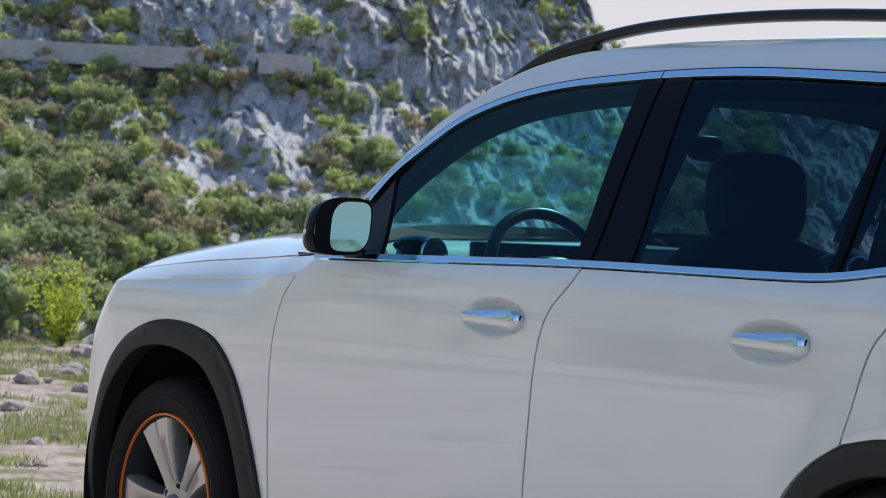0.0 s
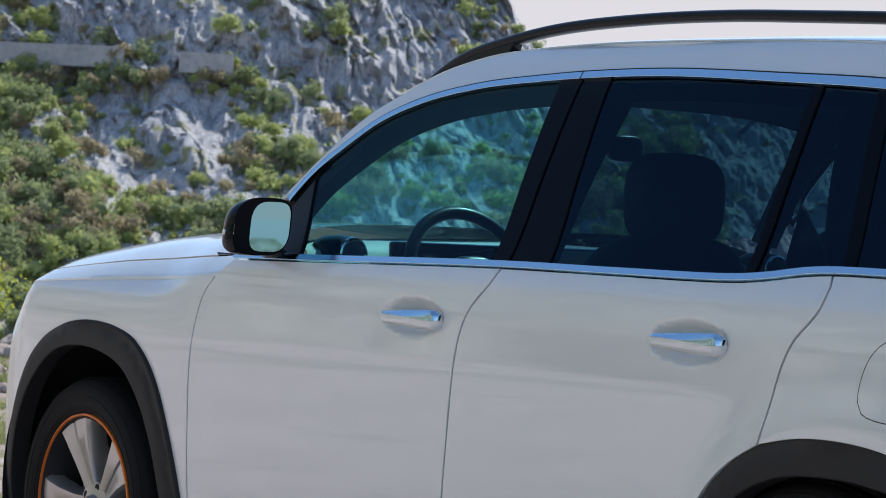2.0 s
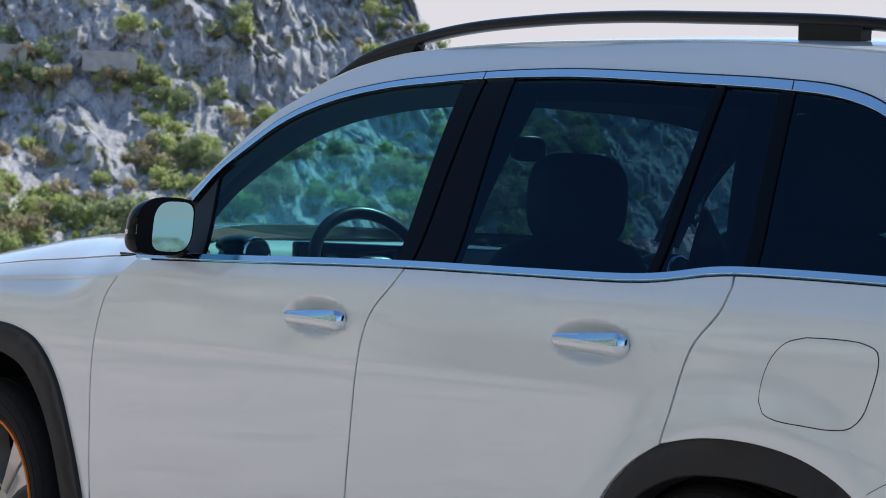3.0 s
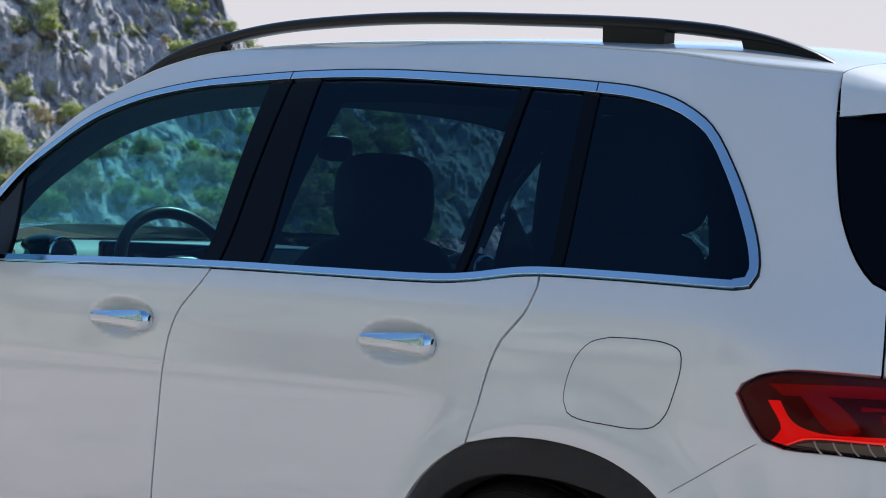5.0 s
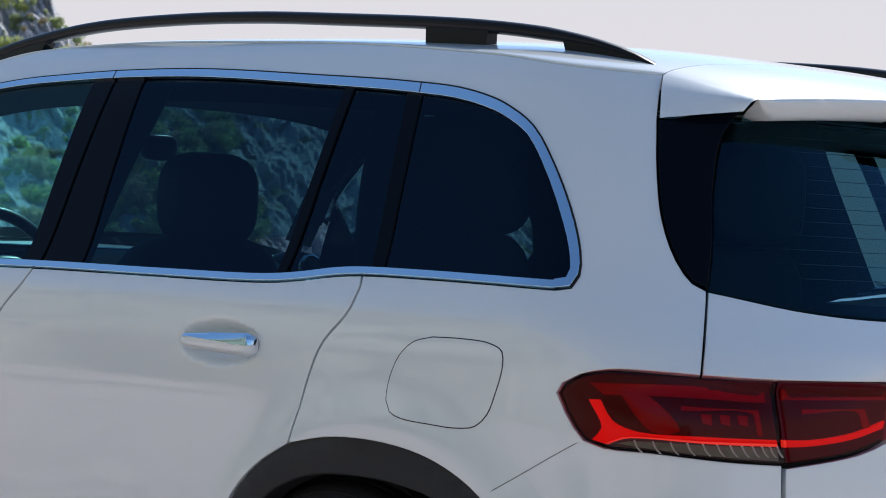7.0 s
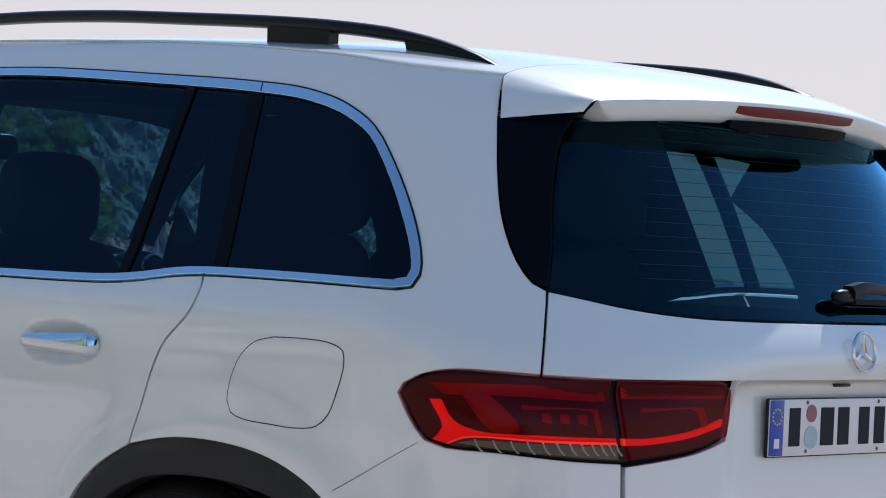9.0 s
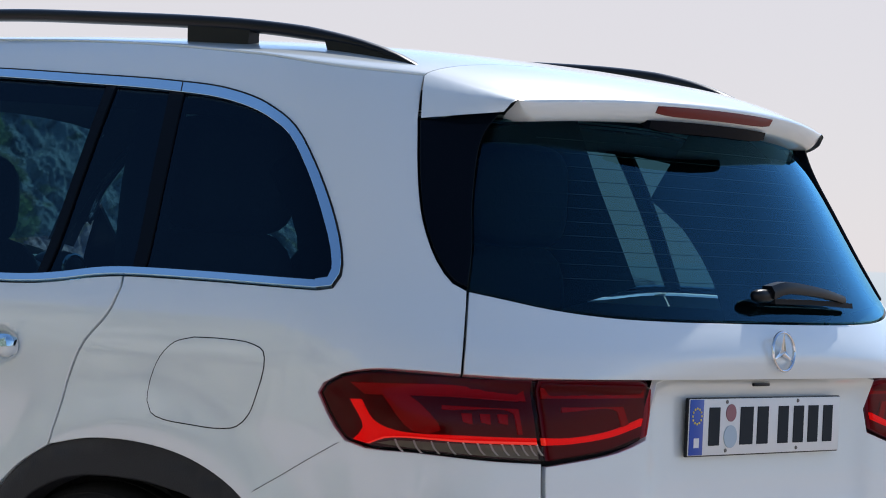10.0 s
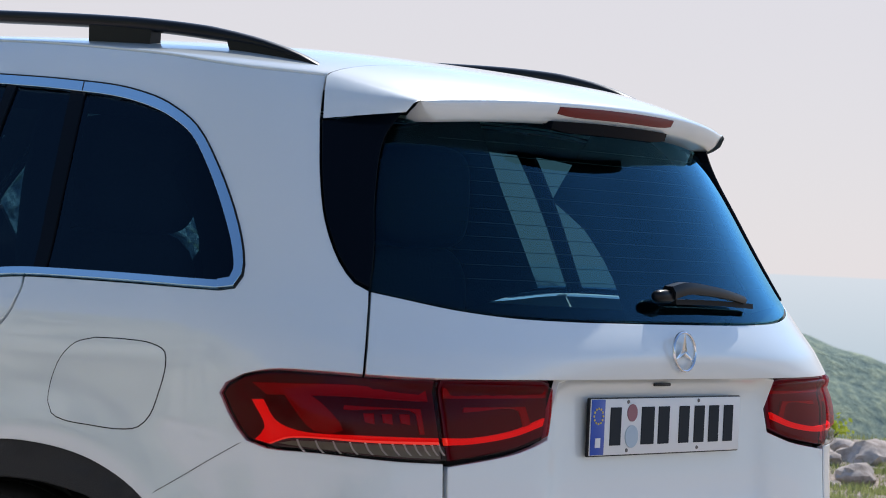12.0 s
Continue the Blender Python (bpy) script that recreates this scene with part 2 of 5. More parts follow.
def end_curve(depth, half, n, m, count):
    """Places along a quarter of a superellipse, evenly by arc length, from the flank to the centre line."""
    t = np.linspace(0, 1, 600)
    x = np.sin(t * math.pi / 2) ** (2 / n)
    far = np.clip(1 - x ** n, 0, 1) ** (1 / m)
    y2 = np.linspace(1, 0, 600)
    x2 = np.clip(1 - y2 ** m, 0, 1) ** (1 / n)
    xs, ys = np.concatenate([x, x2]) * depth, np.concatenate([far, y2]) * half
    order = np.lexsort((-ys, xs))
    xs, ys = xs[order], ys[order]
    d = np.concatenate([[0], np.cumsum(np.hypot(np.diff(xs), np.diff(ys)))])
    at = np.linspace(0, d[-1], count)
    return np.interp(at, d, xs), np.interp(at, d, ys)


def skin_table():
    table = np.zeros((len(U_LEVELS), len(Z_LEVELS), 3))
    for k, z in enumerate(Z_LEVELS):
        w, xr, xf = (float(curve(c, z)) for c in (HALF_WIDTH, REAR_END, FRONT_END))
        xe = float(curve(FLANK_END, z))
        af, ar = U0 - xf, xr - xe
        fx, fy = end_curve(af, w, 2.3, 3.0, 60)
        rx, ry = end_curve(ar, w, 2.1, float(curve(REAR_SQUARE, z)), 90)
        side = np.linspace(U0, xe, 80)
        xs = np.concatenate([(U0 - fx)[::-1][:-1], side[:-1], xe + rx])
        ys = np.concatenate([fy[::-1][:-1], np.full(79, w), ry])
        table[:, k, 0], table[:, k, 1], table[:, k, 2] = xs, -ys, z
    return table


SKIN = skin_table()


def skin(u, z, out=0.0):
    """Places on the skin, moved outwards by out metres; past UR the other side's mirror image."""
    u, z = np.asarray(u, float), np.asarray(z, float)

    def place(u, z):
        side = np.where(u > UR, -1.0, 1.0)
        v = np.where(u > UR, 2 * UR - u, u)
        i = np.clip(np.searchsorted(U_LEVELS, v, side="right") - 1, 0, len(U_LEVELS) - 2)
        a = ((v - U_LEVELS[i]) / (U_LEVELS[i + 1] - U_LEVELS[i]))[..., None]
        f = (z - Z_LEVELS[0]) / (Z_LEVELS[1] - Z_LEVELS[0])
        j = np.clip(f.astype(int), 0, len(Z_LEVELS) - 2)
        b = (f - j)[..., None]
        p = (SKIN[i, j] * (1 - a) + SKIN[i + 1, j] * a) * (1 - b) + (SKIN[i, j + 1] * (1 - a) + SKIN[i + 1, j + 1] * a) * b
        p = p.copy()
        p[..., 1] *= side
        return p
    p = place(u, z)
    du, dz = place(u + 0.012, z) - place(u - 0.012, z), place(u, z + 0.008) - place(u, z - 0.008)
    n = np.cross(du, dz)
    n /= np.linalg.norm(n, axis=-1, keepdims=True) + 1e-12
    return p + n * (out[..., None] if isinstance(out, np.ndarray) else out), n


# ---- mesh helpers ----
def thing(name, at, label, category, group="", kind=""):
    """An empty at the foot of a thing, which holds its parts."""
    ob = new(name)
    ob.location = at
    ob.empty_display_size = 0.1
    return tagged(ob, label, category, group, kind)


def link(name, me, material, parent=None, label=""):
    ob = new(name, me)
    me.materials.append(material)
    if parent:
        ob.parent = parent
        if not parent.parent:
            ob.matrix_parent_inverse = Matrix.Translation(-parent.location)
    return tagged(ob, label)


def part(name, bm, material, parent=None, label="", smooth=40):
    """Links a bmesh as one mesh object under a thing or a part."""
    me = bpy.data.meshes.new(name)
    bm.normal_update()
    bm.to_mesh(me)
    bm.free()
    me.polygons.foreach_set("use_smooth", [True] * len(me.polygons))
    if smooth < 180:
        me.set_sharp_from_angle(angle=radians(smooth))
    return link(name, me, material, parent, label)


def mesh_part(name, verts, faces, material, parent=None, label="", normals=None, smooth=None):
    me = bpy.data.meshes.new(name)
    me.from_pydata([tuple(v) for v in verts], [], faces)
    me.polygons.foreach_set("use_smooth", [True] * len(me.polygons))
    if normals is not None:
        me.normals_split_custom_set_from_vertices([tuple(n) for n in normals])
    elif smooth:
        me.set_sharp_from_angle(angle=radians(smooth))
    return link(name, me, material, parent, label)


def catmull(points, step=0.02):
    """A smooth line through control points, sampled about every step metres."""
    p = np.array(points, float)
    if len(p) < 3:
        count = max(2, int(np.linalg.norm(p[1] - p[0]) / step) + 1)
        return [p[0] + (p[1] - p[0]) * t for t in np.linspace(0, 1, count)]
    ends = np.vstack([2 * p[0] - p[1], p, 2 * p[-1] - p[-2]])
    out = []
    for i in range(1, len(ends) - 2):
        a, b, c, d = ends[i - 1:i + 3]
        count = max(1, int(np.linalg.norm(c - b) / step))
        ta, tb = np.linalg.norm(b - a) ** 0.5 + 1e-6, np.linalg.norm(c - b) ** 0.5 + 1e-6
        tc = np.linalg.norm(d - c) ** 0.5 + 1e-6
        m1 = (b - a) / ta - (c - a) / (ta + tb) + (c - b) / tb
        m2 = (c - b) / tb - (d - b) / (tb + tc) + (d - c) / tc
        m1, m2 = m1 * tb, m2 * tb
        for t in np.arange(count) / count:
            out.append((2 * t ** 3 - 3 * t * t + 1) * b + (t ** 3 - 2 * t * t + t) * m1 + (3 * t * t - 2 * t ** 3) * c + (t ** 3 - t * t) * m2)
    out.append(p[-1])
    return out


def outline(*pieces, step=0.02):
    """A closed outline of smooth pieces that meet at corners."""
    pts = []
    for piece in pieces:
        line = catmull(piece, step)
        for q in line:
            if not pts or np.linalg.norm(q - pts[-1]) > 0.002:
                pts.append(q)
    if np.linalg.norm(pts[0] - pts[-1]) < 0.002:
        pts.pop()
    pts = np.array(pts)
    area = np.sum(pts[:, 0] * np.roll(pts[:, 1], -1) - np.roll(pts[:, 0], -1) * pts[:, 1])
    return pts if area > 0 else pts[::-1]


def shrink(pts, d):
    """The outline drawn in by d."""
    a, b = pts - np.roll(pts, 1, 0), np.roll(pts, -1, 0) - pts
    na = np.stack([-a[:, 1], a[:, 0]], 1) / (np.linalg.norm(a, axis=1, keepdims=True) + 1e-9)
    nb = np.stack([-b[:, 1], b[:, 0]], 1) / (np.linalg.norm(b, axis=1, keepdims=True) + 1e-9)
    n = na + nb
    n /= np.maximum(np.sum(n * n, 1, keepdims=True) / 2, 0.5)
    return pts + n * d


def inside(pts, q):
    x, y = q[:, 0], q[:, 1]
    hit = np.zeros(len(q), bool)
    for (x1, y1), (x2, y2) in zip(pts, np.roll(pts, -1, 0)):
        if y1 != y2:
            hit ^= ((y1 > y) != (y2 > y)) & (x < (x2 - x1) * (y - y1) / (y2 - y1) + x1)
    return hit


def panel(name, pts, material, parent, label="", out=0.0, gap=0.0025, thick=0.012, grid=0.03, flip=False, surface=None, round_edge=0.002):
    """A pressed panel that lies on the skin inside an outline in (u, z), with a rounded edge turned inwards. out: metres above the skin, or a function of u and z."""
    lift = out if callable(out) else (lambda u, z: np.full(np.shape(u), float(out)))
    where = surface or (lambda u, z: skin(u, z, lift(u, z))[0])

    def normals_at(q):
        e = 0.006
        du = where(q[:, 0] + e, q[:, 1]) - where(q[:, 0] - e, q[:, 1])
        dz = where(q[:, 0], q[:, 1] + e) - where(q[:, 0], q[:, 1] - e)
        n = np.cross(du, dz)
        return n / (np.linalg.norm(n, axis=1, keepdims=True) + 1e-12)
    face = shrink(pts, gap + round_edge)
    lo, hi = face.min(0), face.max(0)
    gx, gy = np.meshgrid(np.arange(lo[0] + grid / 2, hi[0], grid), np.arange(lo[1] + grid / 2, hi[1], grid), indexing="ij")
    gx = gx + (np.arange(gx.shape[1]) % 2) * grid * 0.5
    q = np.stack([gx.ravel(), gy.ravel()], 1)
    q = q[inside(shrink(face, min(grid * 0.35, 0.008)), q)]
    flat = [Vector(p) for p in np.vstack([face, q])]
    n = len(face)
    res = delaunay_2d_cdt(flat, [], [list(range(n))], 1, 1e-6)
    v2, tris, origin = np.array([tuple(p) for p in res[0]]), [list(f) for f in res[2]], res[3]
    first = {}
    for k, o in enumerate(origin):
        for i in o:
            first.setdefault(i, k)
    pos, nor = where(v2[:, 0], v2[:, 1]), normals_at(v2)
    edge = shrink(pts, gap)
    e_pos, e_nor = where(edge[:, 0], edge[:, 1]), normals_at(edge)
    r0 = where(face[:, 0], face[:, 1])
    away = e_pos - r0
    away /= np.linalg.norm(away, axis=1, keepdims=True) + 1e-9
    ring1, ring2 = e_pos - e_nor * round_edge, e_pos - e_nor * (thick + round_edge)
    base = len(pos)
    verts = np.vstack([pos, ring1, ring1, ring2])
    nors = np.vstack([nor, e_nor * 0.5 + away * 0.87, away, away])
    faces = [f if np.cross(v2[f[1]] - v2[f[0]], v2[f[2]] - v2[f[0]]) > 0 else f[::-1] for f in tris]
    for i in range(n):
        j = (i + 1) % n
        if i in first and j in first:
            faces.append([first[i], base + i, base + j, first[j]])
        faces.append([base + n + i, base + 2 * n + i, base + 2 * n + j, base + n + j])
    if flip:
        verts, nors = verts * (1, -1, 1), nors * (1, -1, 1)
        faces = [f[::-1] for f in faces]
    return mesh_part(name, verts, faces, material, parent, label, normals=nors)


def loft(name, rows, material, parent=None, label="", closed=False, caps=False, smooth=50):
    """A skin over rows of places; closed joins each row's ends."""
    rows = [[Vector(p) for p in r] for r in rows]
    k = len(rows[0])
    verts = [p for r in rows for p in r]
    faces = []
    for i in range(len(rows) - 1):
        for j in range(k if closed else k - 1):
            a, b = i * k + j, i * k + (j + 1) % k
            faces.append([a, b, b + k, a + k])
    if caps:
        faces.append(list(range(k))[::-1])
        faces.append([(len(rows) - 1) * k + j for j in range(k)])
    return mesh_part(name, verts, faces, material, parent, label, smooth=smooth)


def sweep(name, path, section, material, parent=None, label="", up=(0, 0, 1), closed=False, smooth=50):
    """A section of (across, up) places carried along a path; section may be a function of 0..1."""
    path = [Vector(p) for p in path]
    rows = []
    for i, p in enumerate(path):
        a = path[i - 1] if i or closed else p
        b = path[(i + 1) % len(path)] if i + 1 < len(path) or closed else p
        t = (b - a).normalized()
        s = t.cross(Vector(up)).normalized()
        w = s.cross(t)
        sec = section(i / (len(path) - 1)) if callable(section) else section
        rows.append([p + s * x + w * y for x, y in sec])
    if closed:
        rows.append(rows[0])
    return loft(name, rows, material, parent, label, closed=True, caps=not closed, smooth=smooth)


def lathe(name, profile, centre, material, parent=None, label="", steps=72, side=-1, smooth=40):
    """A turned part round the wheel's axle: profile of (radius, outwards)."""
    rows = []
    for i in range(steps + 1):
        a = 2 * math.pi * i / steps
        rows.append([(centre[0] + r * math.cos(a), centre[1] + side * o, centre[2] + r * math.sin(a)) for r, o in profile])
    return loft(name, rows, material, parent, label, smooth=smooth)


def box(bm, lo, hi, bevel=0.0, segments=2):
    """A box with rounded edges added to a bmesh."""
    lo, hi = Vector(lo), Vector(hi)
    made = bmesh.ops.create_cube(bm, size=1, matrix=Matrix.Translation((lo + hi) / 2) @ Matrix.Diagonal((*(hi - lo), 1)))
    if bevel:
        edges = list({e for v in made["verts"] for e in v.link_edges})
        bmesh.ops.bevel(bm, geom=edges, offset=bevel, segments=segments, affect="EDGES", profile=0.5)
    return bm


def blob(name, centre, half, power, material, parent, label="", seg=28, shear=0.0):
    """A rounded cushion: a superellipsoid."""
    rows = []

    def sp(v, e):
        return math.copysign(abs(v) ** e, v)
    for i in range(seg // 2 + 1):
        b = -math.pi / 2 + math.pi * i / (seg // 2)
        row = []
        for j in range(seg):
            a = 2 * math.pi * j / seg
            x, y, z = sp(math.cos(b), power) * sp(math.cos(a), power), sp(math.cos(b), power) * sp(math.sin(a), power), sp(math.sin(b), power)
            row.append((centre[0] + half[0] * x + shear * half[2] * z, centre[1] + half[1] * y, centre[2] + half[2] * z))
        rows.append(row)
    return loft(name, rows, material, parent, label, closed=True, smooth=180)


def oval(w, h, n=12, cx=0.0, cy=0.0):
    return [(cx + w * math.cos(2 * math.pi * i / n), cy + h * math.sin(2 * math.pi * i / n)) for i in range(n)]


# ---- the car ----
car = thing("car", (1.4, 0, 0), "white compact sport utility car with black roof rails, parked on gravel", "car")

GAP_FENDER = [(0.728, 1.066), (0.662, 1.019), (0.615, 0.963), (0.582, 0.883), (0.561, 0.781), (0.553, 0.638), (0.544, 0.448), (0.54, 0.3)]
GAP_DOORS = [(1.784, 1.083), (1.758, 1.049), (1.703, 0.997), (1.669, 0.934), (1.651, 0.859), (1.638, 0.771), (1.625, 0.67), (1.611, 0.566), (1.595, 0.4), (1.58, 0.3)]
GAP_REAR = [(2.774, 1.109), (2.773, 1.087), (2.755, 1.048), (2.69, 0.982), (2.656, 0.916), (2.637, 0.85), (2.615, 0.78)]
BELT = [(0.728, 1.064), (1.078, 1.070), (1.784, 1.083), (2.168, 1.083), (2.508, 1.085), (2.602, 1.092), (2.707, 1.105), (2.774, 1.109), (2.96, 1.109), (3.26, 1.104)]
ARCH_TOP = [(0.877, 1.219), (0.954, 1.291), (1.065, 1.361), (1.179, 1.420), (1.343, 1.468), (1.555, 1.499), (1.767, 1.512), (1.967, 1.519), (2.243, 1.519), (2.617, 1.502), (2.885, 1.487), (3.05, 1.470),
            (3.157, 1.441), (3.236, 1.398), (3.278, 1.33), (3.306, 1.248), (3.315, 1.172), (3.309, 1.130), (3.292, 1.109), (3.26, 1.104)]
D_GAP = [(3.592, 1.51), (3.558, 1.476), (3.532, 1.420), (3.508, 1.327), (3.497, 1.235), (3.509, 1.165), (3.533, 1.127), (3.560, 1.114)]
LAMP_TOP = [(3.531, 0.966), (3.446, 0.969), (3.365, 0.968), (3.314, 0.956), (3.282, 0.939), (3.272, 0.923)]
LAMP_LOW = [(3.272, 0.923), (3.291, 0.89), (3.328, 0.845), (3.364, 0.835), (3.455, 0.831), (3.596, 0.821), (3.695, 0.817)]


def cut(curve_points, lo, hi):
    """The stretch of a line of points whose u lies between lo and hi."""
    p = np.array(catmull(curve_points, 0.03))
    return [tuple(q) for q in p if lo <= q[0] <= hi]


def roof_edge(x):
    return float(curve([(0.8, 1.185), (0.945, 1.308), (1.119, 1.432), (1.239, 1.484), (1.40, 1.541), (1.6, 1.576), (2.0, 1.590), (2.5, 1.582), (2.8, 1.570), (3.12, 1.546), (3.38, 1.520), (3.62, 1.507)], x))


FRONT_ARCH = [(0.505, 0.28), (0.503, 0.36), (0.495, 0.442), (0.449, 0.60), (0.38, 0.74), (0.294, 0.822), (0.177, 0.859), (0.011, 0.868), (-0.097, 0.846), (-0.207, 0.798), (-0.311, 0.704), (-0.413, 0.554), (-0.495, 0.40), (-0.52, 0.28)]
FRONT_OPEN = [(0.432, 0.28), (0.430, 0.36), (0.419, 0.434), (0.379, 0.579), (0.324, 0.677), (0.237, 0.759), (0.118, 0.797), (-0.018, 0.803), (-0.128, 0.779), (-0.239, 0.702), (-0.34, 0.58), (-0.415, 0.42), (-0.44, 0.28)]
REAR_ARCH = [(3.285, 0.28), (3.28, 0.38), (3.25, 0.53), (3.19, 0.645), (3.105, 0.723), (3.04, 0.759), (2.956, 0.786), (2.841, 0.80), (2.722, 0.797), (2.615, 0.777), (2.521, 0.725), (2.449, 0.654), (2.395, 0.53), (2.372, 0.40), (2.365, 0.28)]
REAR_OPEN = [(3.205, 0.28), (3.20, 0.40), (3.165, 0.53), (3.095, 0.645), (2.985, 0.710), (2.929, 0.722), (2.842, 0.732), (2.693, 0.727), (2.616, 0.707), (2.538, 0.664), (2.475, 0.57), (2.445, 0.42), (2.437, 0.28)]


def bowl(cu, cz):
    def lift(u, z):
        r = ((u - cu) / 0.118) ** 2 + ((z - cz) / 0.043) ** 2
        return np.where(r < 1, -0.026 * (1 - np.clip(r, 0, 1)) ** 0.65, 0.0)
    return lift


def grip(u0, u1, z0, z1, parent, flip):
    """A pull handle that bridges its bowl, growing thicker to the rear, with a bright upper face."""
    s = -1 if flip else 1
    rows, trim = [], []
    for i in range(25):
        t = i / 24
        u, z = u0 + (u1 - u0) * t, z0 + (z1 - z0) * t
        end = min(1, t / 0.12, (1 - t) / 0.06 + 0.25)
        rise = 0.020 * end ** 0.6 - 0.004
        p, n = skin(np.array([u]), np.array([z]))
        p, n = Vector(p[0]) + Vector(n[0]) * rise, Vector(n[0])
        up = Vector((0, 0, 1))
        h = (0.011 + 0.012 * t ** 0.8) * (0.5 + 0.5 * end)
        d = 0.010 * (0.5 + 0.5 * end)
        rows.append([p + n * (d * math.cos(a)) + up * (h * math.sin(a) - 0.004) for a in np.linspace(0, 2 * math.pi, 15)[:-1]])
        w = (0.003 + 0.023 * t) * (0.4 + 0.6 * end)
        top = p + up * (h - 0.002) + n * (d * 0.35)
        low = p + up * (h - 0.002 - w) + n * (d * 1.12)
        trim.append([top - n * 0.006, top, top.lerp(low, 0.5) + n * 0.0015, low, low - n * 0.006])
    for r in (rows, trim):
        for k in range(len(r)):
            r[k] = [Vector((q.x, q.y * s, q.z)) for q in (r[k] if s == 1 else r[k][::-1])]
    loft("door_handle", rows, PAINT, parent, closed=True, caps=True, smooth=60)
    loft("handle_trim", trim, TRIM, parent, "polished bright handle strip", closed=True, caps=True, smooth=50)


def trim_strip(name, line, width, inward, parent, flip, label, out=0.005, material=TRIM):
    """A bright strip beside a line, on the side that inward names."""
    p = np.array(catmull(line, 0.02))
    d = np.gradient(p, axis=0)
    n = np.stack([-d[:, 1], d[:, 0]], 1) / (np.linalg.norm(d, axis=1, keepdims=True) + 1e-9) * inward
    w = np.array([width(t) if callable(width) else width for t in np.linspace(0, 1, len(p))])[:, None]
    pts = np.vstack([p, (p + n * w)[::-1]])
    area = np.sum(pts[:, 0] * np.roll(pts[:, 1], -1) - np.roll(pts[:, 0], -1) * pts[:, 1])
    panel(name, pts if area > 0 else pts[::-1], material, parent, label, out=out, gap=0.0, thick=0.008, grid=0.05, flip=flip, round_edge=0.0008)


def wing_roll(u, z):
    """The wing's upper edge rolls inwards towards the bonnet, and runs out before the door."""
    a = np.clip((np.asarray(z, float) - 0.885) / 0.13, 0, 1)
    b = np.clip((0.60 - np.asarray(u, float)) / 0.30, 0, 1)
    return -0.042 * a * a * b * b * (3 - 2 * b)


def flank(flip):
    """All that one side of the car carries: doors, wing, frame, windows, cladding, lamp."""
    kw = dict(flip=flip)

    def swell(u, z):
        # the rear wing swells gently round the wheel
        r = np.hypot(u - 2.835, z - 0.355)
        return 0.012 * np.exp(-((r - 0.47) / 0.06) ** 2)

    # wing, with the headlamp cut from its nose
    wing_top = [(-0.62, 0.90), (-0.45, 0.945), (-0.2, 0.972), (0.065, 0.988), (0.35, 1.003), (0.54, 1.011), (0.662, 1.019)]
    panel("front_wing", outline(wing_top, GAP_FENDER[1:], [(0.54, 0.3), (0.505, 0.3)], FRONT_ARCH[1:-1], [(-0.495, 0.40), (-0.54, 0.5), (-0.60, 0.7)],
                                [(-0.60, 0.7), (-0.62, 0.90)]), PAINT, car, out=wing_roll, grid=0.02, **kw)
    panel("headlamp", outline([(-0.64, 0.90), (-0.62, 0.70)], [(-0.62, 0.70), (-0.9, 0.68), (-1.15, 0.72)], [(-1.15, 0.72), (-1.1, 0.86), (-0.9, 0.89), (-0.64, 0.90)]), LAMP_CLEAR, car, "clear headlamp glass", **kw)
    panel("front_bumper", outline([(-0.503, 0.39), (-0.56, 0.5), (-0.60, 0.69)], [(-0.60, 0.69), (-0.9, 0.67), (-1.2, 0.70), (UF + 0.01, 0.70)], [(UF + 0.01, 0.70), (UF + 0.01, 0.2)],
                                  [(UF + 0.01, 0.2), (-0.5, 0.2)], [(-0.5, 0.2), (-0.503, 0.39)]), PAINT, car, **kw)
    # doors
    front = panel("front_door", outline(GAP_FENDER, [(0.54, 0.3), (1.58, 0.3)], GAP_DOORS[::-1], cut(BELT, 0.729, 1.783)[::-1]), PAINT, car, out=bowl(1.4925, 0.962), grid=0.008, **kw)
    grip(1.388, 1.606, 0.959, 0.9595, front, flip)
    rear = panel("rear_door", outline(GAP_DOORS, [(1.58, 0.3), (2.365, 0.3)], REAR_ARCH[9:][::-1], GAP_REAR[::-1], cut(BELT, 1.785, 2.773)[::-1]), PAINT, car,
                 out=lambda u, z: bowl(2.398, 0.961)(u, z) + swell(u, z), grid=0.009, **kw)
    grip(2.294, 2.511, 0.962, 0.962, rear, flip)
    # roof side, rear pillar and rear wing are one pressing
    roof_line = [(x, roof_edge(x)) for x in (0.83, 0.945, 1.03, 1.119, 1.239, 1.40, 1.6, 1.8, 2.0, 2.25, 2.5, 2.8, 3.12, 3.38, 3.575)]
    frame_out = outline(roof_line, [(3.575, roof_edge(3.575)), (3.553, 1.470), (3.532, 1.420)], D_GAP[2:], [(3.560, 1.114), (3.549, 1.063), (3.534, 1.014), (3.531, 0.966)], LAMP_TOP + LAMP_LOW[1:], [(3.695, 0.817), (3.697, 0.3)], [(3.697, 0.3), (3.285, 0.3)],
                        REAR_ARCH[1:10], GAP_REAR[::-1], cut(BELT, 2.775, 3.259), ARCH_TOP[::-1], [(0.877, 1.219), (0.83, 1.212)])

    side = panel("side_frame", frame_out, PAINT, car, "white roof side and rear wing in one pressing", out=swell, grid=0.022, **kw)
    flap = outline([(2.969, 1.003), (3.04, 1.004), (3.106, 1.000), (3.140, 0.987), (3.145, 0.962), (3.130, 0.909), (3.114, 0.873), (3.088, 0.850), (3.045, 0.843), (2.98, 0.845), (2.912, 0.850), (2.881, 0.860), (2.868, 0.880), (2.868, 0.910), (2.876, 0.937), (2.891, 0.964), (2.922, 0.991), (2.969, 1.003)], step=0.012)
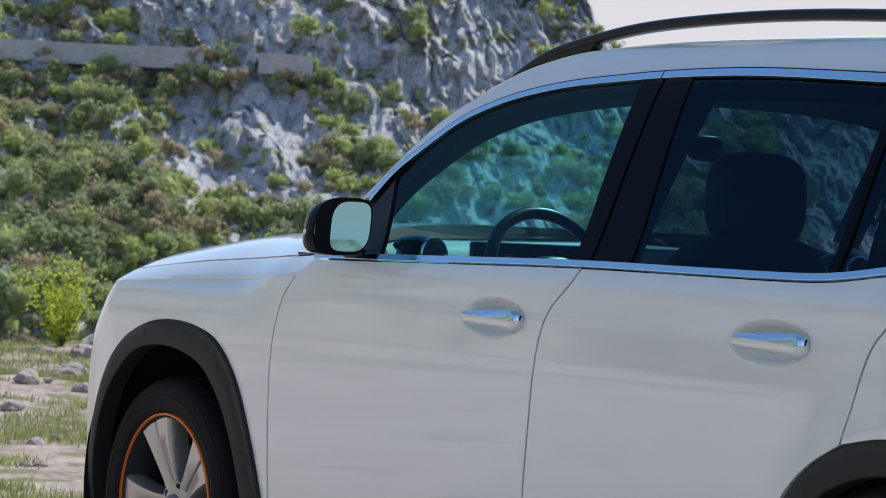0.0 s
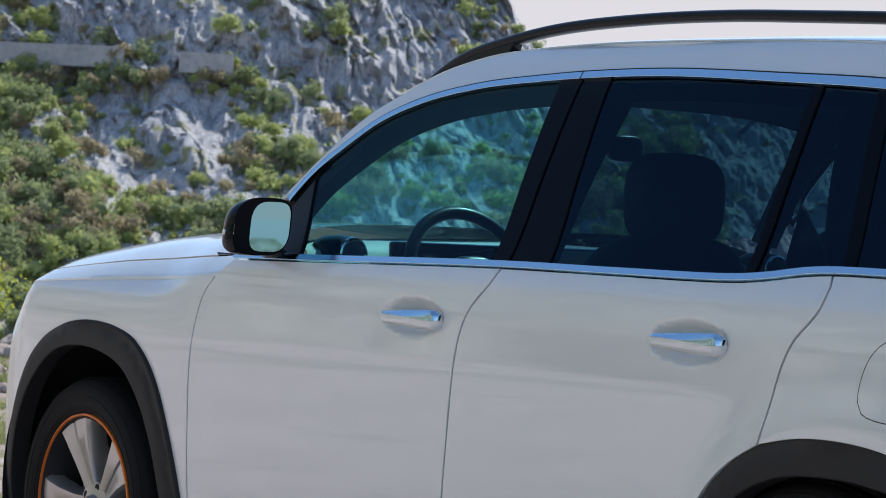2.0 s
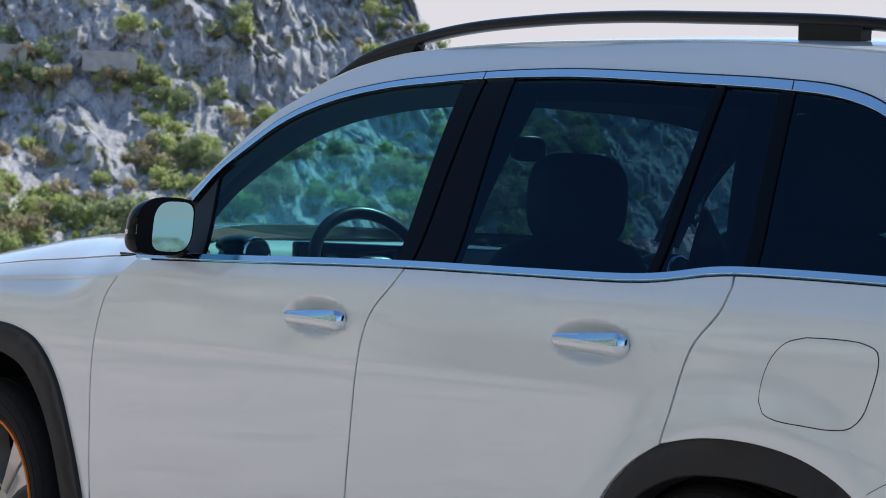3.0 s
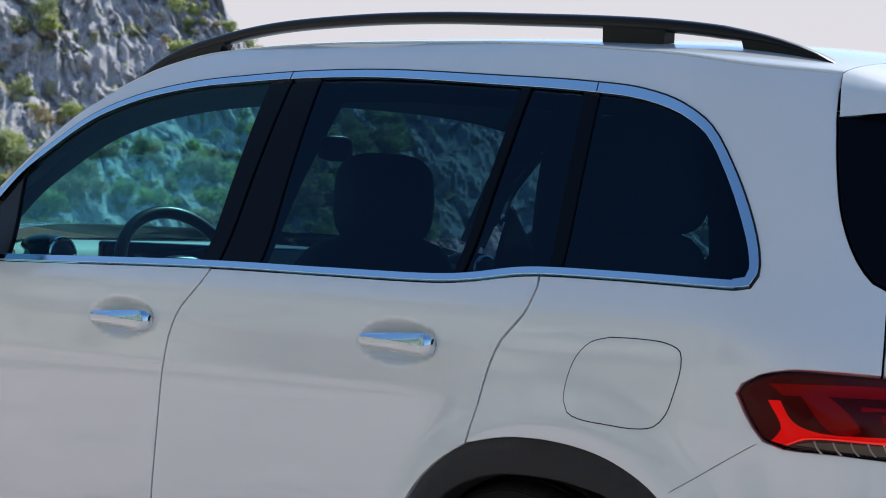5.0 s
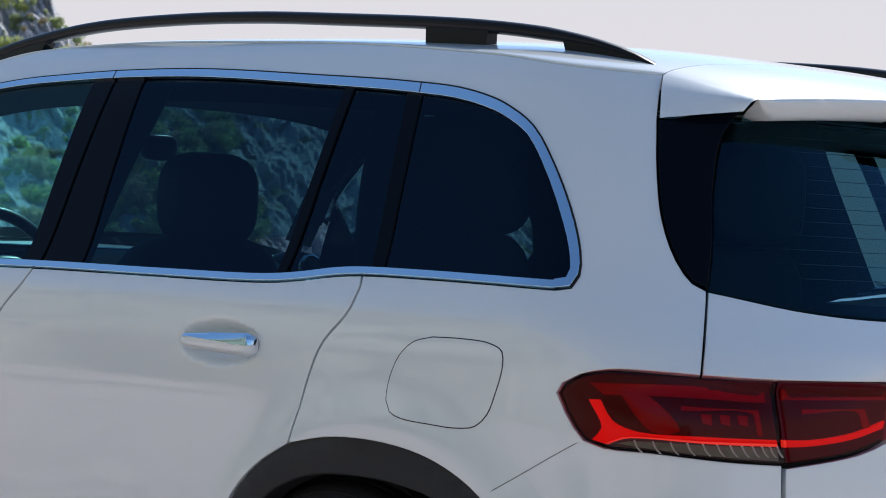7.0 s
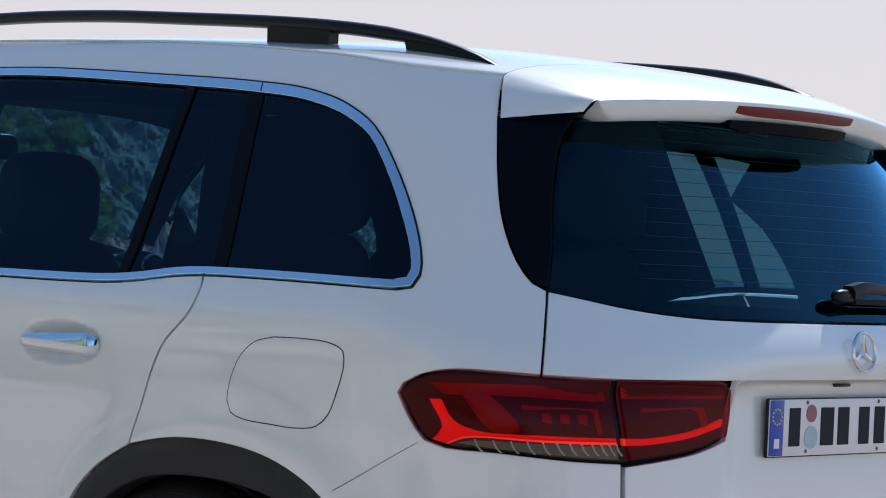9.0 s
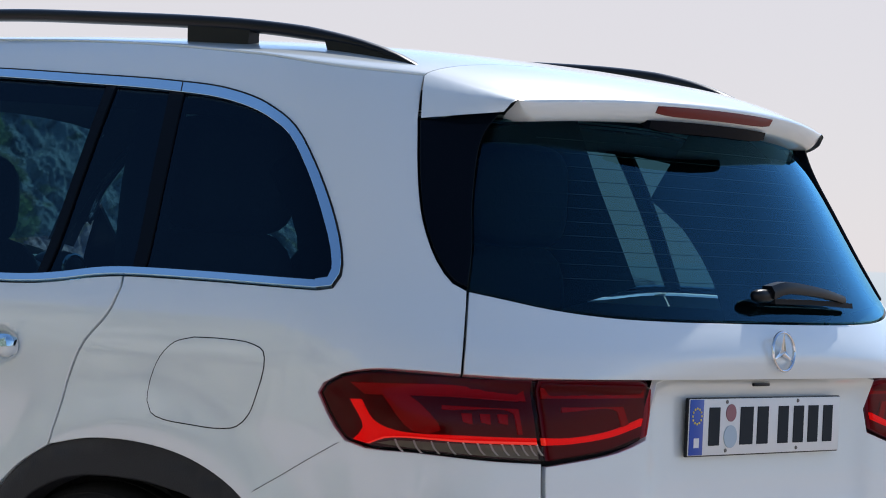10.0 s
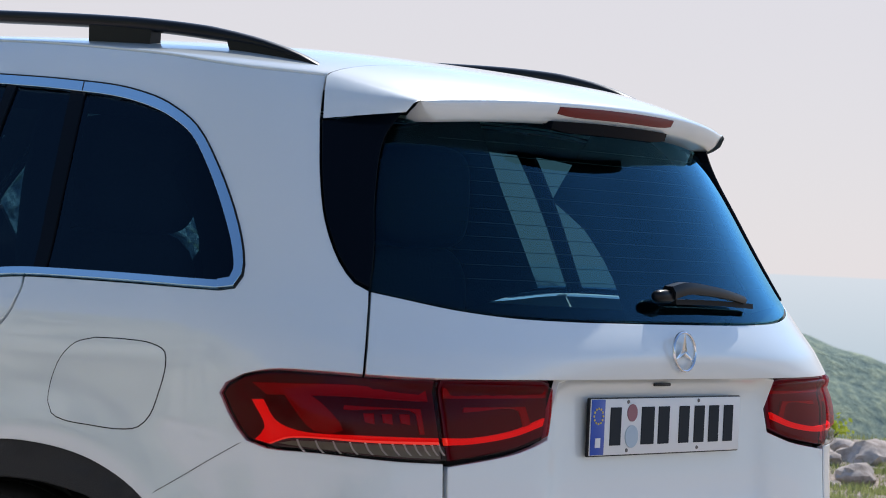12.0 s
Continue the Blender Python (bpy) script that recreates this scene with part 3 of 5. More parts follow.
    panel("fuel_flap_joint", flap, SEAL, side, "dark joint round the fuel flap", out=lambda u, z: swell(u, z) + 0.0006, gap=-0.0013, thick=0.001, grid=0.03, round_edge=0.0003, **kw)
    panel("fuel_flap", flap, PAINT, side, "white fuel filler flap", out=lambda u, z: swell(u, z) + 0.0012, gap=0.0006, thick=0.001, grid=0.02, round_edge=0.0008, **kw)
    joint = outline([(3.318, 0.8395), (3.228, 0.789), (3.135, 0.7365)], [(3.135, 0.7365), (3.1345, 0.7374)], [(3.1345, 0.7374), (3.2275, 0.7899), (3.3175, 0.8404)], [(3.3175, 0.8404), (3.318, 0.8395)], step=0.008)
    panel("bumper_joint", joint, SEAL, side, "fine dark joint above the bumper", out=lambda u, z: swell(u, z) + 0.0008, gap=0.0, thick=0.001, grid=0.05, round_edge=0.0002, **kw)
    # bright window surround
    trim_strip("window_trim", ARCH_TOP, lambda t: 0.0135 + 0.011 * t ** 2 - 0.009 * max(0, t - 0.95) / 0.05, -1, side, flip, "bright metal strip round the windows")
    trim_strip("window_seal", ARCH_TOP[:-1], 0.0042, 1, side, flip, "black seal above the bright strip", out=0.0025, material=SEAL)
    for u in (1.928, 2.925):
        z = float(np.interp(u, [a for a, _ in ARCH_TOP[:12]], [b for _, b in ARCH_TOP[:12]]))
        panel("trim_joint", np.array([(u - 0.0055, z - 0.0175), (u - 0.0025, z - 0.0175), (u + 0.0025, z + 0.003), (u - 0.0005, z + 0.003)]), SEAL, side, "dark joint in the bright strip", out=0.0056, gap=0.0, thick=0.002, grid=0.05, round_edge=0.0003, **kw)
    trim_strip("belt_trim", BELT, 0.0135, 1, side, flip, "bright metal strip along the window sill")
    # windows and black pillars, inside the surround
    top = [(u, z - 0.012) for u, z in ARCH_TOP]
    sill = [(u, z + 0.010) for u, z in BELT]

    panel("mirror_sail", outline([(0.775, 1.074), (0.89, 1.20), (0.965, 1.275)], [(0.965, 1.275), (1.00, 1.078)], [(1.00, 1.078), (0.775, 1.074)]), BLACK_SATIN, front, "black corner trim", out=-0.003, thick=0.01, **kw)
    g1 = panel("front_door_glass", outline([(1.00, 1.080)] + cut(sill, 1.02, 1.72) + [(1.735, 1.093)], [(1.735, 1.093), (1.845, 1.500)], cut(top, 0.975, 1.84)[::-1], [(0.968, 1.285), (1.00, 1.080)]), GLASS_FRONT, front,
               "green tinted side window", out=-0.007, gap=0.0, thick=0.003, grid=0.06, **kw)
    panel("pillar_cover", outline([(1.735, 1.093), (1.795, 1.094)], [(1.795, 1.094), (1.925, 1.506)], [(1.925, 1.506), (1.845, 1.502)], [(1.845, 1.502), (1.735, 1.093)]), BLACK_GLOSS, front, "gloss black pillar cover", out=-0.003, gap=0.001, **kw)
    panel("pillar_cover", outline([(1.80, 1.094), (1.935, 1.094)], [(1.935, 1.094), (2.03, 1.507)], [(2.03, 1.507), (1.93, 1.506)], [(1.93, 1.506), (1.80, 1.094)]), BLACK_GLOSS, rear, "gloss black pillar cover", out=-0.003, gap=0.001, **kw)
    g2 = panel("rear_door_glass", outline(cut(sill, 1.937, 2.53), [(2.535, 1.097), (2.702, 1.49)], cut(top, 2.032, 2.70)[::-1], [(2.03, 1.506), (1.935, 1.094)]), GLASS_REAR, rear, "dark tinted side window", out=-0.007, gap=0.0, thick=0.003, grid=0.06, **kw)
    panel("window_divider", outline([(2.53, 1.095), (2.558, 1.097)], [(2.558, 1.097), (2.728, 1.489)], [(2.728, 1.489), (2.698, 1.491)], [(2.698, 1.491), (2.53, 1.095)]), BLACK_GLOSS, rear, "black window divider", out=-0.002, gap=0.0, **kw)
    g3 = panel("fixed_glass", outline(cut(sill, 2.56, 2.79), [(2.795, 1.118), (2.885, 1.475)], cut(top, 2.73, 2.882)[::-1], [(2.728, 1.489), (2.558, 1.098)]), GLASS_REAR, rear, "dark tinted fixed window", out=-0.007, gap=0.0, thick=0.003, grid=0.06, **kw)
    panel("pillar_cover", outline([(2.79, 1.117), (2.825, 1.117)], [(2.825, 1.117), (2.925, 1.472)], [(2.925, 1.472), (2.882, 1.476)], [(2.882, 1.476), (2.79, 1.117)]), BLACK_GLOSS, side, "black pillar cover", out=-0.002, gap=0.0, **kw)
    g4 = panel("quarter_glass", outline(cut(sill, 2.827, 3.25), [(3.255, 1.114), (3.292, 1.13)], [(u - 0.012, z - 0.004) for u, z in ARCH_TOP[::-1][3:8]], [(u, z - 0.012) for u, z in ARCH_TOP[::-1][7:9]] + [(2.925, 1.472)], [(2.925, 1.472), (2.825, 1.117)]),
               GLASS_REAR, side, "dark tinted rear quarter window", out=-0.006, gap=0.0, thick=0.003, grid=0.06, **kw)
    # lower sill and arches in grained plastic
    panel("sill_cladding", outline([(0.50, 0.305), (2.42, 0.305)], [(2.42, 0.305), (2.42, 0.19)], [(2.42, 0.19), (0.50, 0.19)], [(0.50, 0.19), (0.50, 0.305)]), CLADDING, car, "black plastic sill", out=0.012, **kw)
    for outer, opening in ((FRONT_ARCH, FRONT_OPEN), (REAR_ARCH, REAR_OPEN)):
        mid = (outer[0][0] + outer[-1][0]) / 2
        pts = outline([(u + 0.008 + (0.006 if u > mid else -0.002), z + 0.004) for u, z in outer], [(outer[-1][0] - 0.002, 0.28), (opening[-1][0], 0.28)], [(u + 0.012, z) for u, z in opening[::-1]])
        edge_pts = np.array(catmull(outer, 0.02))

        def crown(u, z, edge_pts=edge_pts):
            shape = np.shape(u)
            q = np.stack([np.ravel(u), np.ravel(z)], 1)
            d = np.min(np.linalg.norm(q[:, None] - edge_pts[None], axis=2), axis=1).reshape(shape)
            return 0.003 + 0.013 * np.clip(d / 0.025, 0, 1) ** 0.7
        panel("arch_cladding", pts, CLADDING, car, "black plastic wheel arch trim", out=crown, gap=0.0, thick=0.05, grid=0.025, round_edge=0.004, **kw)
    # tail lamp: bed, light guides, fins, lens, on the wing and on the tailgate
    lens_out = outline([(3.531, 0.966), (3.60, 0.963), (3.671, 0.961)], [(3.671, 0.961), (3.698, 0.817)], (LAMP_TOP + LAMP_LOW[1:])[::-1])
    inner_out = outline([(3.678, 0.961), (3.80, 0.959), (3.929, 0.957)], [(3.929, 0.957), (3.962, 0.950), (3.970, 0.90), (3.962, 0.858)], [(3.962, 0.858), (3.883, 0.838), (3.705, 0.816)], [(3.705, 0.816), (3.678, 0.961)])
    for pts, name in ((lens_out, "outer"), (inner_out, "inner")):
        lamp = panel("tail_lamp", pts, LAMP_BACK, car, "dark red tail lamp with a bright red light strip", out=-0.008, gap=0.003, thick=0.03, grid=0.03, **kw)
        red = pts if name == "inner" else outline([(3.531, 0.966), (3.60, 0.963), (3.671, 0.961)], [(3.671, 0.961), (3.692, 0.850)], [(3.692, 0.850), (3.55, 0.851), (3.40, 0.851), (3.366, 0.837)], (LAMP_TOP + LAMP_LOW[1:4])[::-1])
        lens = panel("lens", red, LENS, lamp, "smoked red lens", out=0.008, gap=0.003, thick=0.004, grid=0.02, round_edge=0.005, **kw)
        if name == "outer":
            low = panel("lens", outline([(3.370, 0.836), (3.40, 0.849), (3.55, 0.849), (3.692, 0.848)], [(3.692, 0.848), (3.698, 0.817)], LAMP_LOW[:2:-1]), LENS_CLEAR, lamp, "clear lower lens", out=0.008, gap=0.001, thick=0.004, grid=0.02, round_edge=0.003, **kw)
            low.visible_shadow = False
        lens.visible_shadow = False
        lo = -0.004
        if name == "outer":
            panel("reflector", outline([(3.33, 0.945), (3.50, 0.948), (3.655, 0.942)], [(3.655, 0.942), (3.66, 0.925)], [(3.66, 0.925), (3.5, 0.93), (3.36, 0.926)], [(3.36, 0.926), (3.33, 0.945)]), LAMP_DEEP, lamp, out=lo, gap=0, thick=0.004, round_edge=0.001, **kw)
            panel("reflector", outline([(3.39, 0.93), (3.44, 0.93), (3.50, 0.87), (3.45, 0.866), (3.39, 0.93)]), LAMP_DEEP, lamp, out=lo, gap=0, thick=0.004, round_edge=0.001, **kw)
            panel("reflector", outline([(3.50, 0.915), (3.645, 0.912)], [(3.645, 0.912), (3.655, 0.866)], [(3.655, 0.866), (3.645, 0.866)], [(3.645, 0.866), (3.636, 0.904), (3.50, 0.907)], [(3.50, 0.907), (3.50, 0.915)]), LAMP_DEEP, lamp, out=lo, gap=0, thick=0.004, round_edge=0.001, **kw)
            for k in range(3):
                u = 3.535 + k * 0.034
                panel("reflector", outline([(u, 0.902), (u + 0.02, 0.902)], [(u + 0.02, 0.902), (u + 0.022, 0.882)], [(u + 0.022, 0.882), (u + 0.004, 0.886)], [(u + 0.004, 0.886), (u, 0.902)], step=0.01), LAMP_DEEP, lamp, out=lo, gap=0, thick=0.004, round_edge=0.001, **kw)
            panel("light_guide", outline([(3.333, 0.916), (3.354, 0.917)], [(3.354, 0.917), (3.378, 0.882), (3.42, 0.866), (3.55, 0.862), (3.682, 0.860)], [(3.682, 0.860), (3.684, 0.848)], [(3.684, 0.848), (3.55, 0.850), (3.43, 0.854), (3.40, 0.851), (3.372, 0.840)],
                                           [(3.372, 0.840), (3.342, 0.846)], [(3.342, 0.846), (3.36, 0.868), (3.333, 0.916)], step=0.012), LAMP_RED, lamp, "bright red light guide", out=lo + 0.004, gap=0, thick=0.01, grid=0.02, round_edge=0.002, **kw)
            panel("lamp_floor", outline([(3.385, 0.842), (3.41, 0.8475), (3.55, 0.8475), (3.685, 0.8465)], [(3.685, 0.8465), (3.690, 0.823)], [(3.690, 0.823), (3.596, 0.827), (3.455, 0.836), (3.385, 0.842)]), LAMP_BED, lamp, "beige lamp floor", out=lo - 0.002, gap=0, thick=0.002, round_edge=0.0005, **kw)
            for k in range(12):
                u = 3.418 + 0.034 * k - 0.0009 * k * k
                panel("fin", outline([(u, 0.850), (u + 0.005, 0.838), (u + 0.014, 0.829)], [(u + 0.014, 0.829), (u + 0.018, 0.829)], [(u + 0.018, 0.829), (u + 0.009, 0.838), (u + 0.003, 0.850)], [(u + 0.003, 0.850), (u, 0.850)], step=0.006), LAMP_FIN, lamp, "pale lamp fin",
                      out=lo, gap=0, thick=0.004, round_edge=0.0004, **kw)
        else:
            panel("reflector", outline([(3.69, 0.945), (3.95, 0.944)], [(3.95, 0.944), (3.958, 0.93)], [(3.958, 0.93), (3.694, 0.931)], [(3.694, 0.931), (3.69, 0.945)]), LAMP_DEEP, lamp, out=lo, gap=0, thick=0.004, round_edge=0.001, **kw)
            panel("reflector", outline([(3.74, 0.915), (3.90, 0.915)], [(3.90, 0.915), (3.92, 0.88)], [(3.92, 0.88), (3.90, 0.876), (3.885, 0.906), (3.74, 0.906)], [(3.74, 0.906), (3.74, 0.915)]), LAMP_DEEP, lamp, out=lo, gap=0, thick=0.004, round_edge=0.001, **kw)
            panel("light_guide", outline([(3.696, 0.860), (3.76, 0.860), (3.87, 0.872), (3.955, 0.893)], [(3.955, 0.893), (3.95, 0.879)], [(3.95, 0.879), (3.87, 0.861), (3.76, 0.849), (3.70, 0.847)], [(3.70, 0.847), (3.696, 0.860)], step=0.012), LAMP_RED, lamp,
                  "bright red light guide", out=lo + 0.004, gap=0, thick=0.01, grid=0.02, round_edge=0.002, **kw)


flank(False)
flank(True)

# dark inner shell behind the joints: a second skin a little inside, below the windows
for s in (1, -1):
    for lo, hi, top in ((UF + 0.02, -0.56, 0.84), (0.60, 2.36, 1.05), (3.30, UR, 1.05)):
        us = np.linspace(lo, hi, 26)
        rows = []
        for u in us:
            zs = np.linspace(0.2, top, 18)
            p, n = skin(np.full(18, u), zs, -0.035)
            rows.append([(q[0], q[1] * s, q[2]) for q in (p if s == 1 else p[::-1])])
        loft("inner_shell", rows, SEAL, car, "black inner body shell")
    # window frame reveals
    line = catmull([(u, z - 0.004) for u, z in ARCH_TOP], 0.03)
    rows = []
    for u, z in line:
        p, n = skin(np.array([u]), np.array([z]))
        a, b = Vector(p[0]) - Vector(n[0]) * 0.012, Vector(p[0]) - Vector(n[0]) * 0.05 + Vector((0, 0, 0.0))
        c = b + Vector((0, 0.02, -0.03))
        rows.append([(q.x, q.y * s, q.z) for q in (a, b, c)])
    loft("window_reveal", rows, INTERIOR, car, "black window frame lining")

# bonnet and wing tops, one crowned sheet in three pressings
HOOD_MID = [(-0.86, 0.93), (-0.78, 0.975), (-0.6, 1.028), (-0.3, 1.080), (0.0, 1.114), (0.3, 1.140), (0.6, 1.165), (0.80, 1.165)]
WING_EDGE = [(-0.62, 0.90), (-0.45, 0.945), (-0.2, 0.972), (0.065, 0.988), (0.35, 1.003), (0.54, 1.011), (0.662, 1.022), (0.80, 1.062)]


def hood_place(x, f):
    """A place on the bonnet at x, f of the half width from the middle to the wing's edge."""
    z_edge = float(curve(WING_EDGE, x))
    at = x if x > U0 else x - 0.02
    edge = skin(np.array([at]), np.array([z_edge]), wing_roll(np.array([at]), np.array([z_edge])))[0][0]
    half = abs(edge[1])
    z_mid = float(curve(HOOD_MID, x))
    z = z_edge + (z_mid - z_edge) * (1 - abs(f) ** (6.5 - 2.5 * max(0, min(1, (0.1 - x) / 0.6))))
    return (edge[0] if abs(f) > 0.99 else x + (edge[0] - x) * abs(f) ** 6, half * f, z)


def hood_sheet(name, f0, f1, label, count):
    fs = np.linspace(f0, f1, count)
    rows = []
    for x in np.linspace(-0.60, 0.79, 36):
        row = [Vector(hood_place(x, f)) for f in fs[::-1]]
        # a flange turned down behind the wing's edge
        if f1 == 1.0:
            row.insert(0, row[0] + Vector((0, -0.004, -0.02)))
        if f0 == -1.0:
            row.append(row[-1] + Vector((0, 0.004, -0.02)))
        rows.append(row)
    loft(name, rows, PAINT, car, label, smooth=60)


hood_sheet("bonnet", -0.934, 0.934, "white bonnet", 48)
hood_sheet("wing_top", 0.940, 1.0, "", 8)
hood_sheet("wing_top", -1.0, -0.940, "", 8)
rows = [[Vector(hood_place(-0.60, f)) + Vector((-0.30 * t * (1 - 0.6 * abs(f) ** 2), 0, -0.13 * t ** 2)) for f in np.linspace(0.97, -0.97, 30)] for t in np.linspace(0, 1, 8)]
loft("grille_surround", rows, PAINT, car, smooth=180)

# roof between its two edges
ROOF_MID = [(1.18, 1.545), (1.35, 1.588), (1.6, 1.605), (1.9, 1.613), (2.25, 1.612), (2.6, 1.605), (2.85, 1.597), (3.1, 1.582), (3.3, 1.556), (3.45, 1.530)]


def roof_place(x, f):
    e = skin(np.array([x]), np.array([roof_edge(x)]))[0][0]
    zm = float(curve(ROOF_MID, e[0]))
    return (e[0], abs(e[1]) * f, e[2] + (zm - e[2]) * (1 - abs(f) ** 3.2) ** 0.74)


ACROSS = np.sin(np.linspace(-1, 1, 41) * math.pi / 2)[::-1]


def roof_row(x):
    """One row across the roof, its ends turned down behind the side frame."""
    a, b = Vector(roof_place(x, 1)), Vector(roof_place(x, -1))
    return [a + Vector((0, -0.012, -0.03)), a + Vector((0, -0.002, -0.004))] + [Vector(roof_place(x, f)) for f in ACROSS] + [b + Vector((0, 0.002, -0.004)), b + Vector((0, 0.012, -0.03))]


loft("roof", [roof_row(x) for x in np.linspace(1.24, 3.575, 60)], PAINT, car, "white roof skin", smooth=180)
# headlining below it
loft("headlining", [[Vector(roof_place(x, f)) + Vector((0, -0.06 * f, -0.066)) for f in np.linspace(-1, 1, 15)] for x in np.linspace(1.26, 3.4, 20)], INTERIOR, car, "dark headlining", smooth=180)

# windscreen
rows = []
for t in np.linspace(0, 1, 16):
    xb = 0.80 + (1.235 - 0.80) * t
    e = skin(np.array([xb]), np.array([roof_edge(xb) - 0.004]))[0][0]
    row = []
    for f in np.linspace(-1, 1, 25)[::-1]:
        bow = 1 - abs(f) ** 2.2
        row.append((e[0] - (0.26 - 0.20 * t) * bow, abs(e[1]) * f, e[2] - (0.055 * (1 - t) - 0.065 * t) * bow))
    rows.append(row)
screen = loft("windscreen", rows, GLASS_FRONT, car, "green tinted windscreen", smooth=180)

# ---- rear end ----
def mirrored(line):
    return [(2 * UR - u, z) for u, z in line[::-1]]


GLASS_FOOT = [(3.560, 1.114), (3.612, 1.106), (3.731, 1.088), (3.862, 1.077), (4.014, 1.073), (4.20, 1.072), (UR, 1.072)]
foot_all = GLASS_FOOT + mirrored(GLASS_FOOT)[1:]
gap_low = [(3.560, 1.114), (3.549, 1.063), (3.534, 1.014), (3.531, 0.966)]
tailgate = panel("tailgate", outline(foot_all, mirrored(gap_low[::-1]), [(2 * UR - 3.531, 0.966), (2 * UR - 3.67, 0.9625), (UR, 0.9605), (3.67, 0.9625), (3.531, 0.966)], gap_low[::-1], step=0.03), PAINT, car, "white upper tailgate skin", grid=0.02)


def plate_recess(u, z):
    d = np.abs(u - UR)
    return -0.013 * (1 / (1 + np.exp((d - 0.365) / 0.012))) * (1 / (1 + np.exp((0.70 - z) / 0.012)))


low_l = [(3.702, 0.3), (3.700, 0.813)]
under = [(3.705, 0.812), (3.883, 0.834), (3.966, 0.855)]
lamp_side = [(3.966, 0.855), (3.976, 0.90), (3.968, 0.9585)]
lower = panel("lower_tailgate", outline(low_l, under, lamp_side, [(3.968, 0.9585), (2 * UR - 3.968, 0.9585)], mirrored(lamp_side), mirrored(under), [(2 * UR - 3.700, 0.813), (2 * UR - 3.702, 0.3)], [(2 * UR - 3.702, 0.3), (3.702, 0.3)], step=0.03), PAINT, tailgate,
              "white lower tailgate with number plate recess", out=plate_recess, grid=0.022)
# glass and its black side panels
INNER = [(3.560, 1.114), (3.588, 1.19), (3.615, 1.281), (3.668, 1.387), (3.715, 1.435)]
for flip in (False, True):
    panel("pillar_panel", outline(D_GAP[2:], INNER[:-1] + [(3.744, 1.444)], [(3.744, 1.444), (3.629, 1.431), (3.532, 1.420)], step=0.015), BLACK_GLOSS, tailgate, "gloss black rear pillar panel", out=lambda u, z: 0.004 + 0.030 * np.clip((z - 1.33) / 0.11, 0, 1) ** 2 * np.clip((u - 3.56) / 0.18, 0, 1), flip=flip, thick=0.02)
tail_glass = panel("rear_window", outline(foot_all, mirrored(INNER[::-1])[0:5], [(2 * UR - 3.715, 1.435), (UR, 1.462), (3.715, 1.435)], INNER[::-1], step=0.03), GLASS_TAIL, tailgate, "dark tinted rear window with heater wires", out=-0.002, gap=0.002, thick=0.004, grid=0.04)
for k in range(11):
    z = 1.145 + 0.026 * k
    us = np.linspace(3.72 + 0.12 * (k / 11) ** 2, 2 * UR - 3.72 - 0.12 * (k / 11) ** 2, 40)
    p, n = skin(us, np.full(40, z), -0.006)
    loft("heater_wire", [[q - (0, 0, 0.0006), q + (0, 0, 0.0006)] for q in p], HEATER, tail_glass)
# black reveal behind the glass edge
for s in (1, -1):
    rows = []
    for u, z in catmull(GLASS_FOOT, 0.03):
        a, n = skin(np.array([u]), np.array([z]), -0.012)
        rows.append([(a[0][0], a[0][1] * s, a[0][2]), (a[0][0] - 0.05, a[0][1] * s * 0.96, a[0][2] - 0.02)])
    loft("window_reveal", rows, INTERIOR, tailgate)

# roof spoiler, with brake lamp and black wiper cowl
def spoiler_x(y):
    return 3.605 - 0.145 * abs(y / 0.615) ** 2.2


def spoiler_z(y):
    return 1.487 - 0.034 * abs(y / 0.615) ** 2.2


HALF = np.sin(np.linspace(0.93, 0, 20) ** 1.2 * math.pi / 2)


def spoiler_row(t, down=(0, 0, 0)):
    """One row across the spoiler, t of the way from the roof to the trailing edge, from one cheek's foot to the other's."""
    rows = []
    for s in (-1, 1):
        def top(f):
            y = 0.51 * f
            p = Vector(roof_place(3.577, f)).lerp(Vector((spoiler_x(y), y, spoiler_z(y))), t)
            return p + Vector((0, 0, 0.007 * math.sin(math.pi * t) * (1 - f ** 4)))
        c = Vector(skin(np.array([3.537]), np.array([1.4215]), 0.004)[0][0])
        c.y = -c.y
        c = c.lerp(Vector((3.491, 0.535, 1.442)), t) + Vector((0.004, 0.006, 0)) * math.sin(math.pi * t)
        edge = top(1.0)
        half = [c, c.lerp(edge, 0.55) + Vector((0.003, 0.008, 0.005)), c.lerp(edge, 0.92) + Vector((0, 0.004, 0.003))] + [top(f) for f in HALF]
        half = [p + Vector(down) * min(1, max(0, (k - 2) / 4)) for k, p in enumerate(half)]
        rows.append([Vector((p.x, p.y * s, p.z)) for p in half])
    left, right = rows
    return left + right[::-1][1:]


